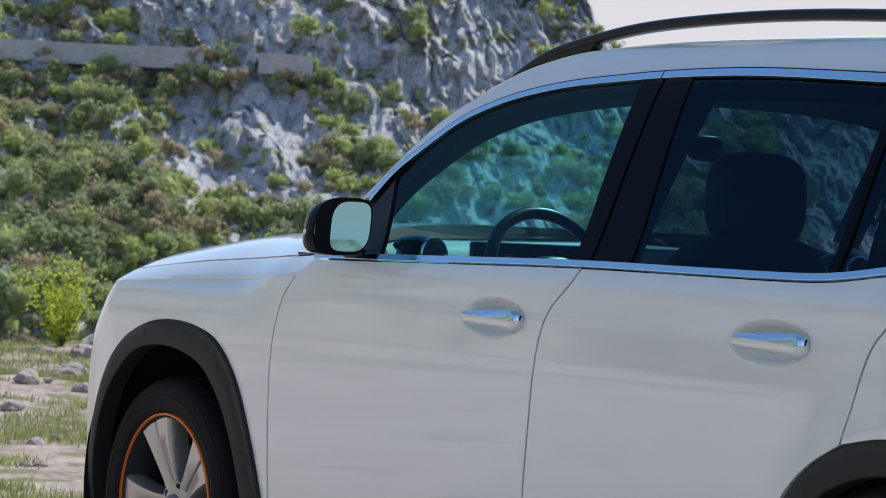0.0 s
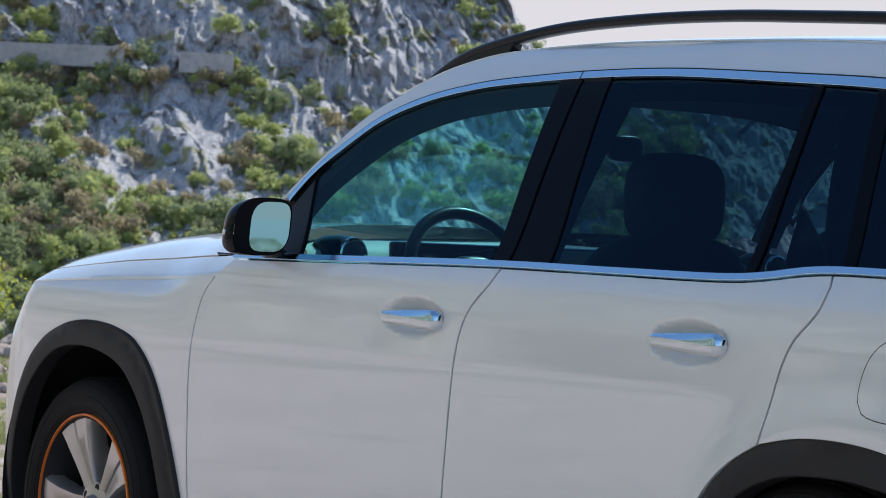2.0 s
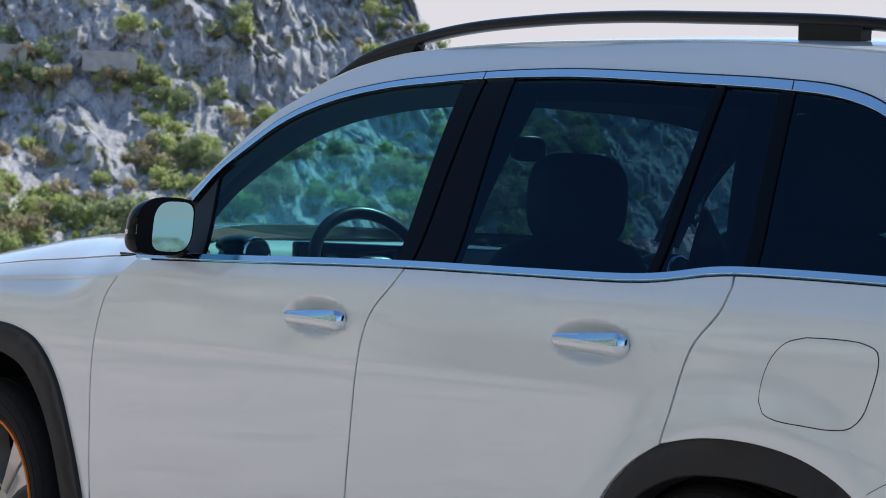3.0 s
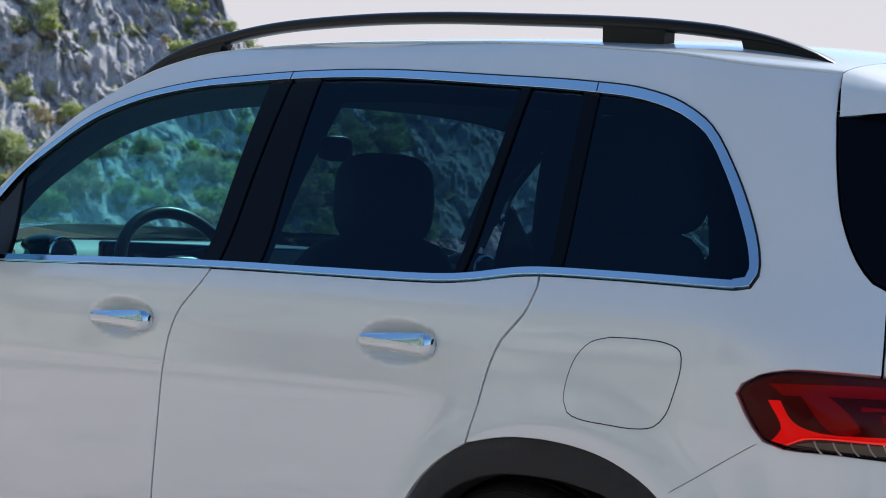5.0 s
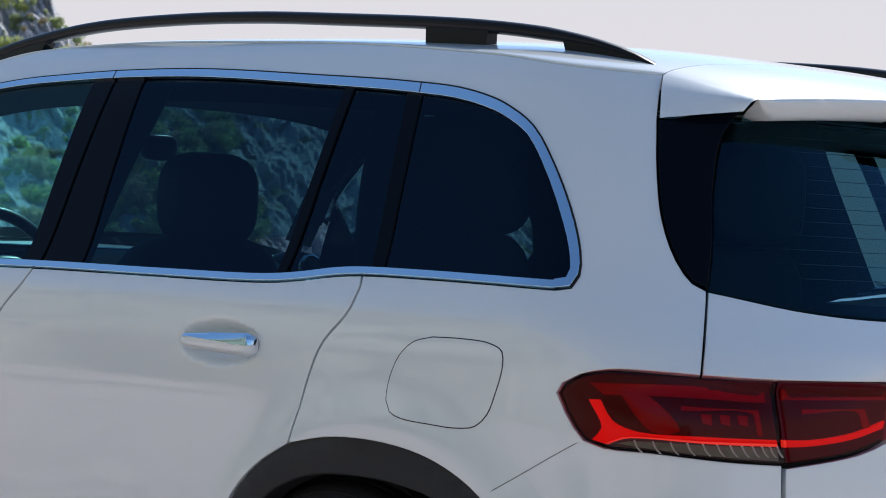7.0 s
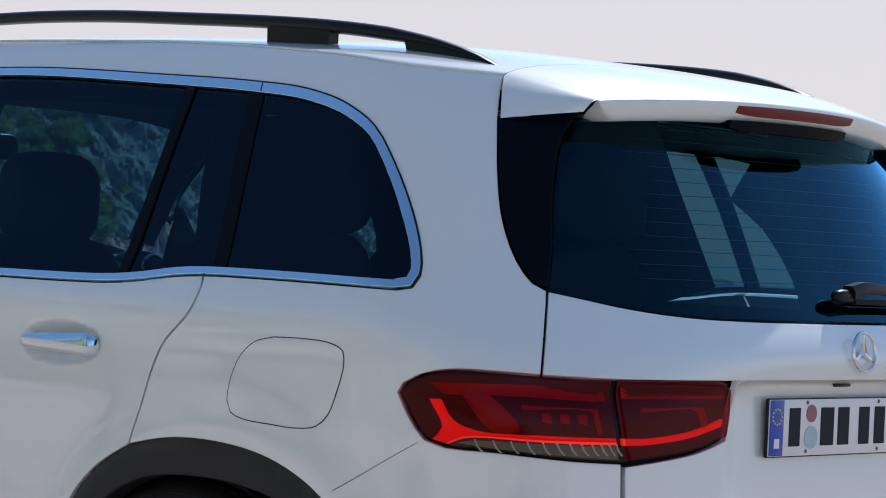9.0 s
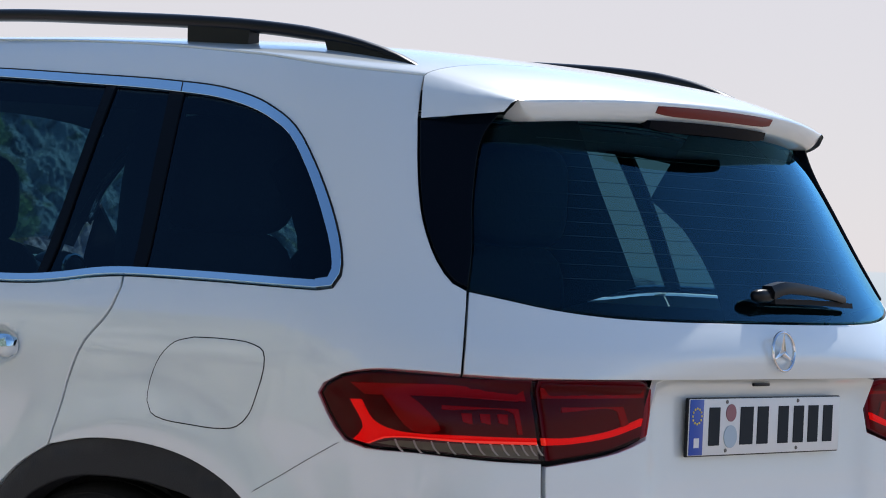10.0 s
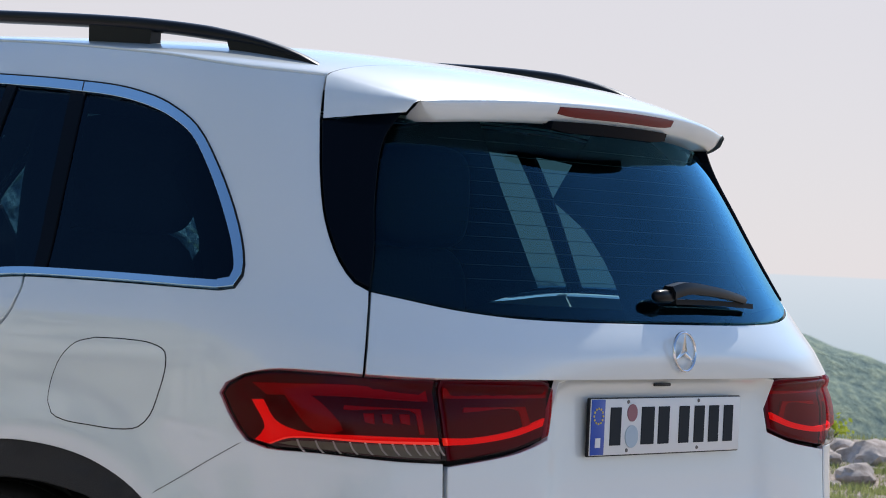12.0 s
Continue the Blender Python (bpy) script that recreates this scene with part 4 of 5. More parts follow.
spoiler = loft("roof_spoiler", [spoiler_row(t)[::-1] for t in (0, 0.1, 0.22, 0.36, 0.5, 0.65, 0.8, 0.92, 0.985)] + [spoiler_row(1, d)[::-1] for d in ((0, 0, -0.002), (0.001, 0, -0.006), (-0.012, 0, -0.034), (-0.022, 0, -0.040), (-0.09, 0, -0.040))], PAINT, tailgate, "white roof spoiler", smooth=75)
lamp_rows, cowl_rows = [], []
for y in np.linspace(-0.195, 0.195, 17):
    x, z = spoiler_x(y), spoiler_z(y)
    k = 1 - 0.35 * abs(y / 0.195) ** 6
    lamp_rows.append([(x + 0.001, y, z - 0.008), (x + 0.002, y, z - 0.010), (x - 0.005, y, z - 0.010 - 0.018 * k), (x - 0.012, y, z - 0.02)])
    cowl_rows.append([(x - 0.006, y - 0.012, z - 0.036), (x - 0.010, y - 0.012, z - 0.036 - 0.022 * k), (x - 0.020, y - 0.012, z - 0.036 - 0.023 * k), (x - 0.035, y - 0.012, z - 0.036)])
BRAKE = simple("brake_lens_red", (0.16, 0.012, 0.010), 0.3, spec=0.3)
loft("brake_lamp", lamp_rows, BRAKE, spoiler, "dark red high brake lamp", closed=True, caps=True)
loft("wiper_cowl", cowl_rows, BLACK_GLOSS, spoiler, "black cowl below the spoiler", closed=True, caps=True)

# rear wiper
def on_rear(y, z, out=0.0):
    us = np.linspace(3.6, UR, 200)
    p, n = skin(us, np.full(200, z))
    k = int(np.argmin(np.abs(p[:, 1] + abs(y))))
    q = p[k] + n[k] * out
    return Vector((q[0], math.copysign(abs(q[1]), y) if y else 0.0, q[2]))


wiper = link("rear_wiper", bpy.data.meshes.new("rear_wiper"), BLACK_SATIN, tailgate, "black rear wiper arm and blade")
path = [on_rear(y, z, o) for y, z, o in ((0.005, 1.115, 0.026), (0.05, 1.121, 0.032), (0.14, 1.119, 0.030), (0.22, 1.114, 0.026), (0.29, 1.108, 0.02))]
sweep("wiper_arm", catmull(path, 0.015), lambda t: [(x * (1 - 0.5 * t), y * (1 - 0.45 * t)) for x, y in ((-0.014, -0.012), (0.014, -0.012), (0.017, 0.002), (0.010, 0.014), (-0.010, 0.014), (-0.017, 0.002))], BLACK_SATIN, wiper)
path = [on_rear(y, z, 0.012) for y, z in ((0.03, 1.106), (0.14, 1.106), (0.25, 1.104), (0.335, 1.101))]
sweep("wiper_blade", catmull(path, 0.02), [(-0.006, -0.005), (0.006, -0.005), (0.004, 0.005), (-0.004, 0.005)], SEAL, wiper)
blob("wiper_pivot", on_rear(-0.010, 1.112, 0.02), (0.014, 0.034, 0.013), 0.8, BLACK_SATIN, wiper)

# round badge, a plain ring and disc
badge_at = on_rear(0.0, 1.018, 0.0)
rows = []
for i in range(49):
    a = 2 * math.pi * i / 48
    rows.append([(badge_at.x + 0.008 + 0.004 * math.cos(b) - 0.10 * (0.037 * math.sin(a)), 0.037 * math.cos(a) + 0.0028 * math.sin(b) * math.cos(a), badge_at.z + 0.037 * math.sin(a) + 0.0028 * math.sin(b) * math.sin(a)) for b in np.linspace(0, 2 * math.pi, 9)])
badge = loft("badge", rows, CHROME, tailgate, "round bright metal badge", smooth=60)
for k in range(3):
    a = math.pi / 2 + k * 2 * math.pi / 3
    tip = Vector((0, math.cos(a), math.sin(a)))
    side_v = Vector((0, -math.sin(a), math.cos(a)))
    c = badge_at + Vector((0.008, 0, 0))
    mesh_part("badge_bar", [c + tip * 0.041, c + side_v * 0.007 + tip * 0.003, c - side_v * 0.007 + tip * 0.003, c + Vector((0.006, 0, 0))], [[0, 1, 3], [0, 3, 2], [1, 2, 3]], CHROME, badge)

# number plate: frame, white sheet, blue band, plain bars for its characters
px = 3.742
plate = part("number_plate", box(bmesh.new(), (px - 0.007, -0.2625, 0.8185), (px, 0.2625, 0.9295), 0.003), BLACK_SATIN, car, "white number plate in a black frame with a blue band")
part("plate_sheet", box(bmesh.new(), (px - 0.004, -0.259, 0.821), (px + 0.002, 0.259, 0.927), 0.0015), PLATE_WHITE, plate)
part("blue_band", box(bmesh.new(), (px, -0.258, 0.822), (px + 0.003, -0.214, 0.926), 0.001), PLATE_BLUE, plate, "blue band")
part("bar", box(bmesh.new(), (px + 0.003, -0.244, 0.836), (px + 0.0042, -0.228, 0.854)), PLATE_WHITE, plate)
for k in range(12):
    a = 2 * math.pi * k / 12
    y, z = -0.236 + 0.0145 * math.cos(a), 0.895 + 0.0145 * math.sin(a)
    part("dot", box(bmesh.new(), (px + 0.003, y - 0.0018, z - 0.0018), (px + 0.0042, y + 0.0018, z + 0.0018)), STAR, plate)
for y0, y1 in ((-0.196, -0.160), (-0.092, -0.048), (-0.034, 0.004), (0.038, 0.074), (0.092, 0.128), (0.144, 0.180), (0.198, 0.232)):
    part("bar", box(bmesh.new(), (px + 0.002, y0, 0.839), (px + 0.0035, y1, 0.911), 0.0006, 1), PLATE_INK, plate, "dark bar")
for z, r, mat in ((0.900, 0.0165, PLATE_DOT), (0.855, 0.0215, PLATE_SEAL)):
    bm = bmesh.new()
    bmesh.ops.create_cone(bm, cap_ends=True, segments=28, radius1=r, radius2=r, depth=0.0016, matrix=Matrix.Translation((px + 0.003, -0.124, z)) @ Matrix.Rotation(math.pi / 2, 4, "Y"))
    part("plate_seal", bm, mat, plate, "round sticker")
for y in (-0.138, 0.105):
    for z in (0.829, 0.921):
        bm = bmesh.new()
        bmesh.ops.create_cone(bm, cap_ends=True, segments=12, radius1=0.004, radius2=0.003, depth=0.002, matrix=Matrix.Translation((px + 0.003, y, z)) @ Matrix.Rotation(math.pi / 2, 4, "Y"))
        part("screw", bm, STEEL, plate)
part("gate_button", box(bmesh.new(), (px + 0.0, -0.055, 0.950), (px + 0.006, 0.0, 0.956), 0.002), BLACK_SATIN, tailgate, "black tailgate button")

# ---- roof rails ----
RAIL_TOP = [(1.115, 1.510), (1.20, 1.549), (1.30, 1.586), (1.47, 1.6185), (1.66, 1.641), (1.95, 1.652), (2.227, 1.6505), (2.49, 1.640), (2.74, 1.628), (2.90, 1.617), (3.05, 1.601), (3.193, 1.578), (3.285, 1.553), (3.362, 1.522)]
RAIL_FOOT = [(1.13, 1.500), (1.30, 1.545), (1.47, 1.573), (2.0, 1.585), (2.74, 1.567), (2.91, 1.557), (3.12, 1.538), (3.30, 1.520), (3.40, 1.500)]


def rail_place(x, y, z):
    """Draws a rail's rear end inwards along the narrowing roof."""
    d = 0.056 * max(0.0, (x - 2.6) / 0.76) ** 1.6
    return (x - 0.855 * d, math.copysign(abs(y) - d, y), z + 0.084 * d)


for s in (-1, 1):
    path = [rail_place(x, s * (0.603 - 0.02 * max(0, x - 2.9)), z - 0.013) for x, z in RAIL_TOP]

    def rail_section(t):
        k = min(1, 0.25 + t * 14, 0.18 + (1 - t) * 7)
        return [(0.017 * math.cos(a), 0.0135 * k * math.copysign(abs(math.sin(a)) ** 0.7, math.sin(a))) for a in np.linspace(0, 2 * math.pi, 17)[:-1]]
    rail = sweep("roof_rail", catmull(path, 0.03), rail_section, BLACK_SATIN, car, "satin black roof rail", smooth=60)
    for a, b, sa, sb in ((1.13, 1.47, 0.0, 0.04), (2.735, 2.905, 0.005, 0.006), (3.10, 3.345, 0.02, 0.0)):
        rows = []
        for x in np.linspace(a, b, 14):
            top = float(curve(RAIL_TOP, x)) - 0.012
            y = s * (0.603 - 0.02 * max(0, x - 2.9))
            foot = float(curve(RAIL_FOOT, x)) - 0.003
            lean = (x - a) / (b - a)
            xf = x + sa * (1 - lean) + 0.0 * lean
            rows.append([rail_place(*q) for q in ((x + (sb * 0.6 if lean == 1 else 0), y - 0.013, top), (x + (sb * 0.6 if lean == 1 else 0), y + 0.013, top), (xf, y + 0.016, foot), (xf, y - 0.016, foot))])
        loft("rail_foot", rows, BLACK_SATIN, rail, closed=True, caps=True)

# ---- wheels ----
def wheel(x, side, z=0.362):
    y = side * 0.775
    c = (x, y, z)
    tyre = lathe("wheel", [(0.250, 0.092), (0.262, 0.108), (0.290, 0.118), (0.318, 0.117), (0.338, 0.106), (0.349, 0.088), (0.352, 0.06), (0.353, 0.0), (0.352, -0.06), (0.346, -0.09), (0.32, -0.11), (0.25, -0.10)], c, RUBBER, car, "black tyre on a five-spoke alloy wheel", side=side)
    for k in range(4):
        r = (-0.066, -0.024, 0.024, 0.066)[k]
        lathe("tread_groove", [(0.3535, r - 0.006), (0.3545, r - 0.006), (0.3545, r + 0.006), (0.3535, r + 0.006)], c, SEAL, tyre, side=side)
    for r0 in (0.272, 0.304, 0.330):
        o0 = float(np.interp(r0, (0.262, 0.290, 0.318, 0.338), (0.108, 0.118, 0.117, 0.106)))
        lathe("sidewall_rib", [(r0 - 0.002, o0 - 0.001), (r0 - 0.001, o0 + 0.0015), (r0 + 0.001, o0 + 0.0015), (r0 + 0.002, o0 - 0.001)], c, RUBBER, tyre, side=side)
    rim = lathe("rim", [(0.253, 0.088), (0.2515, 0.102), (0.246, 0.104), (0.240, 0.094), (0.236, 0.05), (0.222, 0.0), (0.215, -0.09)], c, ALLOY_DARK, tyre, "alloy wheel rim", side=side)
    lathe("lip_ring", [(0.2555, 0.098), (0.2545, 0.108), (0.2495, 0.110), (0.2475, 0.101)], c, ORANGE, rim, "thin orange ring", side=side)
    lathe("brake_disc", [(0.06, 0.02), (0.165, 0.02), (0.165, -0.005), (0.06, -0.005)], c, STEEL, rim, "grey steel brake disc", side=side)
    lathe("hub", [(0.0, 0.094), (0.026, 0.093), (0.032, 0.086), (0.036, 0.074), (0.072, 0.070), (0.078, 0.05), (0.078, 0.0)], c, ALLOY, rim, side=side, steps=40)
    for k in range(5):
        a = radians(111) + k * 2 * math.pi / 5
        d, w = Vector((math.cos(a), 0, math.sin(a))), Vector((-math.sin(a), 0, math.cos(a)))
        o = Vector((0, side, 0))
        rows = []
        for r, half, top, deep in ((0.050, 0.032, 0.070, 0.05), (0.10, 0.038, 0.080, 0.055), (0.16, 0.053, 0.090, 0.06), (0.21, 0.071, 0.096, 0.055), (0.247, 0.090, 0.099, 0.05)):
            p = Vector(c) + d * r
            rows.append([p + w * half + o * (top - deep), p + w * half + o * (top - 0.012), p + w * (half * 0.86) + o * top, p + w * 0.006 + o * (top - 0.003), p + o * (top - 0.008), p - w * 0.006 + o * (top - 0.003), p - w * (half * 0.86) + o * top,
                         p - w * half + o * (top - 0.012), p - w * half + o * (top - deep)])
        loft("spoke", rows, ALLOY, rim, smooth=35)
        b = Vector(c) + Vector((math.cos(a + 0.63), 0, math.sin(a + 0.63))) * 0.056
        lathe("wheel_bolt", [(0.0, 0.072), (0.011, 0.072), (0.013, 0.069), (0.013, 0.05)], (b.x, b.y, b.z), SEAL, rim, side=side, steps=14)


for x in (0.0, 2.83):
    for s in (-1, 1):
        wheel(x, s)
        # wheel housing
        rows = []
        cz, r = (0.40, 0.44) if x < 1 else (0.37, 0.40)
        for a in np.linspace(-10, 190, 24):
            rows.append([(x + r * math.cos(radians(a)), s * y, cz + r * math.sin(radians(a))) for y in (0.90, 0.55)])
        loft("wheel_housing", rows, SEAL, car, "black wheel housing")
        loft("wheel_housing", [[(x + q * r * math.cos(radians(a)), s * 0.56, cz + q * r * math.sin(radians(a))) for q in (0.02, 1.0)] for a in np.linspace(0, 360, 30)], SEAL, car, "black wheel housing")
part("underbody", box(bmesh.new(), (-0.7, -0.54, 0.2), (3.6, 0.54, 0.42), 0.03), SEAL, car, "black underbody")

# ---- door mirrors ----
for s in (-1, 1):
    rows = []
    for i, t in enumerate(np.linspace(0, 1, 13)):
        x = 0.985 - 0.125 * t
        k = math.sqrt(max(0.0, 1 - (t * 0.985) ** 2.6))
        row = []
        for a in np.linspace(0, 2 * math.pi, 33)[:-1]:
            ca, sa = math.cos(a), math.sin(a)
            y = 0.964 + 0.004 * t + 0.064 * k * math.copysign(abs(ca) ** 0.62, ca) - 0.012 * sa
            z = 1.146 + 0.070 * k * math.copysign(abs(sa) ** 0.62, sa) - (0.010 * t)
            row.append((x + 0.04 * (1 - t) * (0.962 - y) / 0.1, s * y, z))
        rows.append(row if s > 0 else row[::-1])
    head = loft("door_mirror", rows, BLACK_GLOSS, car, "gloss black door mirror", closed=True, smooth=60)
    for name, mat, scale, dx in (("mirror_rim", BLACK_GLOSS, 0.99, 0.001), ("mirror_glass", MIRROR, 0.86, 0.004)):
        pts = []
        for a in np.linspace(0, 2 * math.pi, 41)[:-1]:
            ca, sa = math.cos(a), math.sin(a)
            y = 0.964 + (0.064 * scale * math.copysign(abs(ca) ** 0.55, ca) - 0.012 * sa * scale) * (1.0 if scale > 0.9 else 0.80) - (0.0 if scale > 0.9 else 0.015)
            pts.append((0.985 + dx + 0.04 * (0.962 - y) / 0.1, s * y, 1.146 + 0.070 * scale * math.copysign(abs(sa) ** 0.62, sa)))
        mesh_part(name, pts, [list(range(40)) if s > 0 else list(range(40))[::-1]], mat, head, "mirror glass that shows the sky" if mat is MIRROR else "")
    sweep("mirror_foot", catmull([(0.93, s * 0.86, 1.082), (0.93, s * 0.90, 1.083), (0.93, s * 0.95, 1.092)], 0.02), oval(0.045, 0.014), BLACK_SATIN, head)
    pts = [(0.90 - 0.055 * t + 0.02, s * (1.022 - 0.035 * t ** 2), 1.128 + 0.0 * t) for t in np.linspace(0, 1, 7)]
    sweep("turn_lamp", pts, oval(0.006, 0.011), LAMP_CLEAR, head, "slim clear turn lamp")

# ---- cabin ----
def seat(x, y, name, wide, tall, parent, rake=0.22):
    """Backrest, cushion and headrest in black cover."""
    back = blob(name, (x, y, tall - 0.33), (0.085, wide, 0.34), 0.55, SEAT, parent, "black covered car seat", shear=rake)
    blob("seat_cushion", (x - 0.33, y, 0.52), (0.28, wide, 0.09), 0.5, SEAT, back)
    return back


for y in (-0.37, 0.37):
    s = seat(1.72, y, "front_seat", 0.25, 1.16, car)
    blob("headrest", (1.80, y, 1.25), (0.070, 0.125, 0.108), 0.62, SEAT, s, "wide black headrest")
    for k in (-0.06, 0.06):
        sweep("headrest_post", [(1.79, y + k, 1.08), (1.795, y + k, 1.20)], oval(0.007, 0.007, 8), STEEL, s, up=(0, 1, 0))
for y in (-0.46, 0.0, 0.46):
    s = seat(2.62, y, "rear_seat", 0.235, 1.20, car)
    blob("headrest", (2.72, y, 1.315), (0.055, 0.165, 0.12), 0.5, SEAT, s, "black headrest")
rows = []
for y in np.linspace(-0.80, 0.80, 25):
    f = abs(y) / 0.8
    x0, x1 = 0.55 + 0.27 * f ** 2, 0.95
    rows.append([(x0, y, 1.125 - 0.015 * f), (x0 + 0.08, y, 1.138 - 0.02 * f), (x1 - 0.10, y, 1.132 - 0.02 * f), (x1 - 0.02, y, 1.112 - 0.02 * f), (x1, y, 1.04), (x1 - 0.02, y, 0.90), (x1 - 0.02, y, 0.75)])
dash = loft("dashboard", rows, DASH, car, "pale grey dashboard", smooth=60)
part("display", box(bmesh.new(), (0.945, -0.57, 1.02), (0.965, 0.12, 1.124), 0.008), SCREEN, dash, "wide dark display")
for y in (-0.70, 0.70):
    v = blob("air_vent", (0.92, y, 1.092), (0.08, 0.060, 0.042), 0.9, BLACK_SATIN, dash, "round black air vent")
    rows = []
    for i in range(33):
        a = 2 * math.pi * i / 32
        rows.append([(0.985 + 0.006 * math.cos(b), y + (0.036 + 0.006 * math.sin(b)) * math.cos(a), 1.088 + (0.036 + 0.006 * math.sin(b)) * math.sin(a)) for b in np.linspace(0, 2 * math.pi, 8)])
    loft("vent_ring", rows, CHROME, v, "bright vent ring")
# steering wheel, leaning towards the driver
tilt = Matrix.Translation((1.03, -0.37, 1.035)) @ Matrix.Rotation(radians(-114), 4, "Y")
ring = [tilt @ Vector((0.182 * math.cos(a), 0.182 * math.sin(a), 0)) for a in np.linspace(0, 2 * math.pi, 61)[:-1]]
sw = sweep("steering_wheel", ring, oval(0.017, 0.015, 12), BLACK_SATIN, car, "black leather steering wheel", up=tilt.to_3x3() @ Vector((0, 0, 1)), closed=True, smooth=180)
for a in (90, 270, 180):
    d = Vector((math.cos(radians(a)), math.sin(radians(a)), 0))
    sweep("spoke", [tilt @ (d * 0.03), tilt @ (d * 0.175)], oval(0.022, 0.008, 10), BLACK_SATIN, sw, up=tilt.to_3x3() @ Vector((0, 0, 1)))
blob("hub_pad", tilt @ Vector((0, 0, 0.0)), (0.03, 0.075, 0.06), 0.7, BLACK_SATIN, sw)
blob("cabin_mirror", (1.16, 0.0, 1.385), (0.02, 0.055, 0.034), 0.6, BLACK_SATIN, car, "black inside mirror")
part("cabin_floor", box(bmesh.new(), (0.5, -0.78, 0.42), (3.55, 0.78, 0.46), 0.01), INTERIOR, car, "dark cabin carpet")
part("parcel_shelf", box(bmesh.new(), (2.80, -0.70, 0.98), (3.52, 0.70, 1.0), 0.008), INTERIOR, car, "dark load cover")
for s in (-1, 1):
    # the far C pillar lining is widened to block light seen through the rear window
    broad = 0.27 if s > 0 else 0.07
    for line, w in (([(1.82, 0.80, 1.05), (1.87, 0.72, 1.30), (1.92, 0.64, 1.50)], 0.075), ([(2.87 - broad, 0.78, 1.05), (2.80 - broad, 0.70, 1.30), (2.77 - broad, 0.63, 1.48)], broad), ([(3.32, 0.70, 1.05), (3.28, 0.66, 1.20), (3.21, 0.62, 1.32), (3.10, 0.57, 1.42)], 0.16)):
        sweep("pillar_lining", catmull([(x, s * y, z) for x, y, z in line], 0.05), oval(0.02, w), INTERIOR, car, "dark pillar lining", up=(1, 0, 0))
    rows = [[(x, s * 0.80, 0.5), (x, s * 0.82, 0.9), (x, s * 0.845, 1.05), (x, s * 0.855, 1.075)] for x in np.linspace(0.6, 3.2, 12)]
    loft("door_lining", rows, INTERIOR, car, "dark door lining")
    rows = []
    for t in np.linspace(0, 1, 12):
        xb = 0.80 + 0.46 * t
        e = skin(np.array([xb]), np.array([roof_edge(xb) - 0.01]))[0][0]
        rows.append([(e[0], s * (abs(e[1]) - 0.01), e[2]), (e[0] + 0.03, s * (abs(e[1]) - 0.03), e[2] - 0.03), (e[0] - 0.01, s * (abs(e[1]) - 0.09), e[2] - 0.01)])
    loft("screen_pillar_lining", rows, INTERIOR, car, "dark windscreen pillar lining")


# ---- the place: gravel ledge, hillside, valley ----
def fbm(x, y, z, octaves=5):
    return noise.fractal(Vector((x, y, z)), 0.9, 2.1, octaves, noise_basis="PERLIN_ORIGINAL")


def ledge(x, y):
    """How far the ledge reaches from its middle, in the direction of x, y."""
    a = math.atan2(y + 2, x - 2)
    reach = 11 + 9 * max(-0.3, math.cos(a - radians(170)))
    if math.sin(a) < 0.1:
        reach += 45 * min(1, (0.1 - math.sin(a)) / 0.5)
    return reach + 1.2 * fbm(x * 0.15, y * 0.15, 3, 3)


def ground_z(x, y):
    r = math.hypot(x - 2, y + 2)
    over = r - ledge(x, y)
    z = 0.0
    if r > 8:
        z += 0.10 * fbm(x * 0.5, y * 0.5, 0, 4) * min(1, (r - 8) / 4)
    if over > 0:
        z -= 0.42 * over if over < 150 else 63 + (over - 150) * 0.012
        z += min(over * 0.08, 3) * fbm(x * 0.06, y * 0.06, 7, 4)
    return z


radii = np.concatenate([np.linspace(0.0, 30, 76), np.geomspace(31, 4500, 60)])
sectors = 220
verts, faces = [], []
for r in radii:
    for k in range(sectors):
        a = 2 * math.pi * k / sectors
        x, y = 2 + r * math.cos(a), -2 + r * math.sin(a)
        verts.append((x, y, ground_z(x, y)))
for i in range(len(radii) - 1):
    for k in range(sectors):
        a, b = i * sectors + k, i * sectors + (k + 1) % sectors
        faces.append([a, a + sectors, b + sectors, b])
ground = mesh_part("ground", verts, faces, GRAVEL)
tagged(ground, "pale gravel ground with dry grass, falling to a valley", "ground", kind="structure")

# pale trodden gravel of the lay-by on the road side
verts, faces = [], []
xs, ts = np.linspace(-26, 24, 101), np.linspace(0, 1, 25)
for x in xs:
    inner, outer = -1.35 + 0.25 * fbm(x * 0.5, 0, 17, 3), -9.6 + 0.4 * fbm(x * 0.3, 0, 18, 3)
    for t in ts:
        y = inner + (outer - inner) * t
        edge = min(1.0, t / 0.05, (1 - t) / 0.05)
        verts.append((x, y, ground_z(x, y) - 0.01 + 0.018 * edge + 0.006 * fbm(x * 1.3, y * 1.3, 19, 3)))
faces = [[i * 25 + j, i * 25 + j + 1, (i + 1) * 25 + j + 1, (i + 1) * 25 + j] for i in range(100) for j in range(24)]
tagged(mesh_part("road", verts, faces, LAY_BY), "pale pinkish trodden gravel lay-by beside the car", "road", kind="structure")

# the hillside: p runs along it, q away from the ledge
EYE = Vector((6.7, -4.5, 1.16))
AHEAD, ALONG = Vector((-0.828, 0.561, 0)), Vector((0.561, 0.828, 0))


def crest(p):
    """The hill's height along p: high cliffs, then a steep fall to one side."""
    return float(curve([(-90, 34), (-10, 32), (3, 24), (6.8, 18), (8.1, 14.6), (9.0, 13), (10.0, 11.2), (14, 10.6), (25, 9), (45, 2), (70, -8)], p))


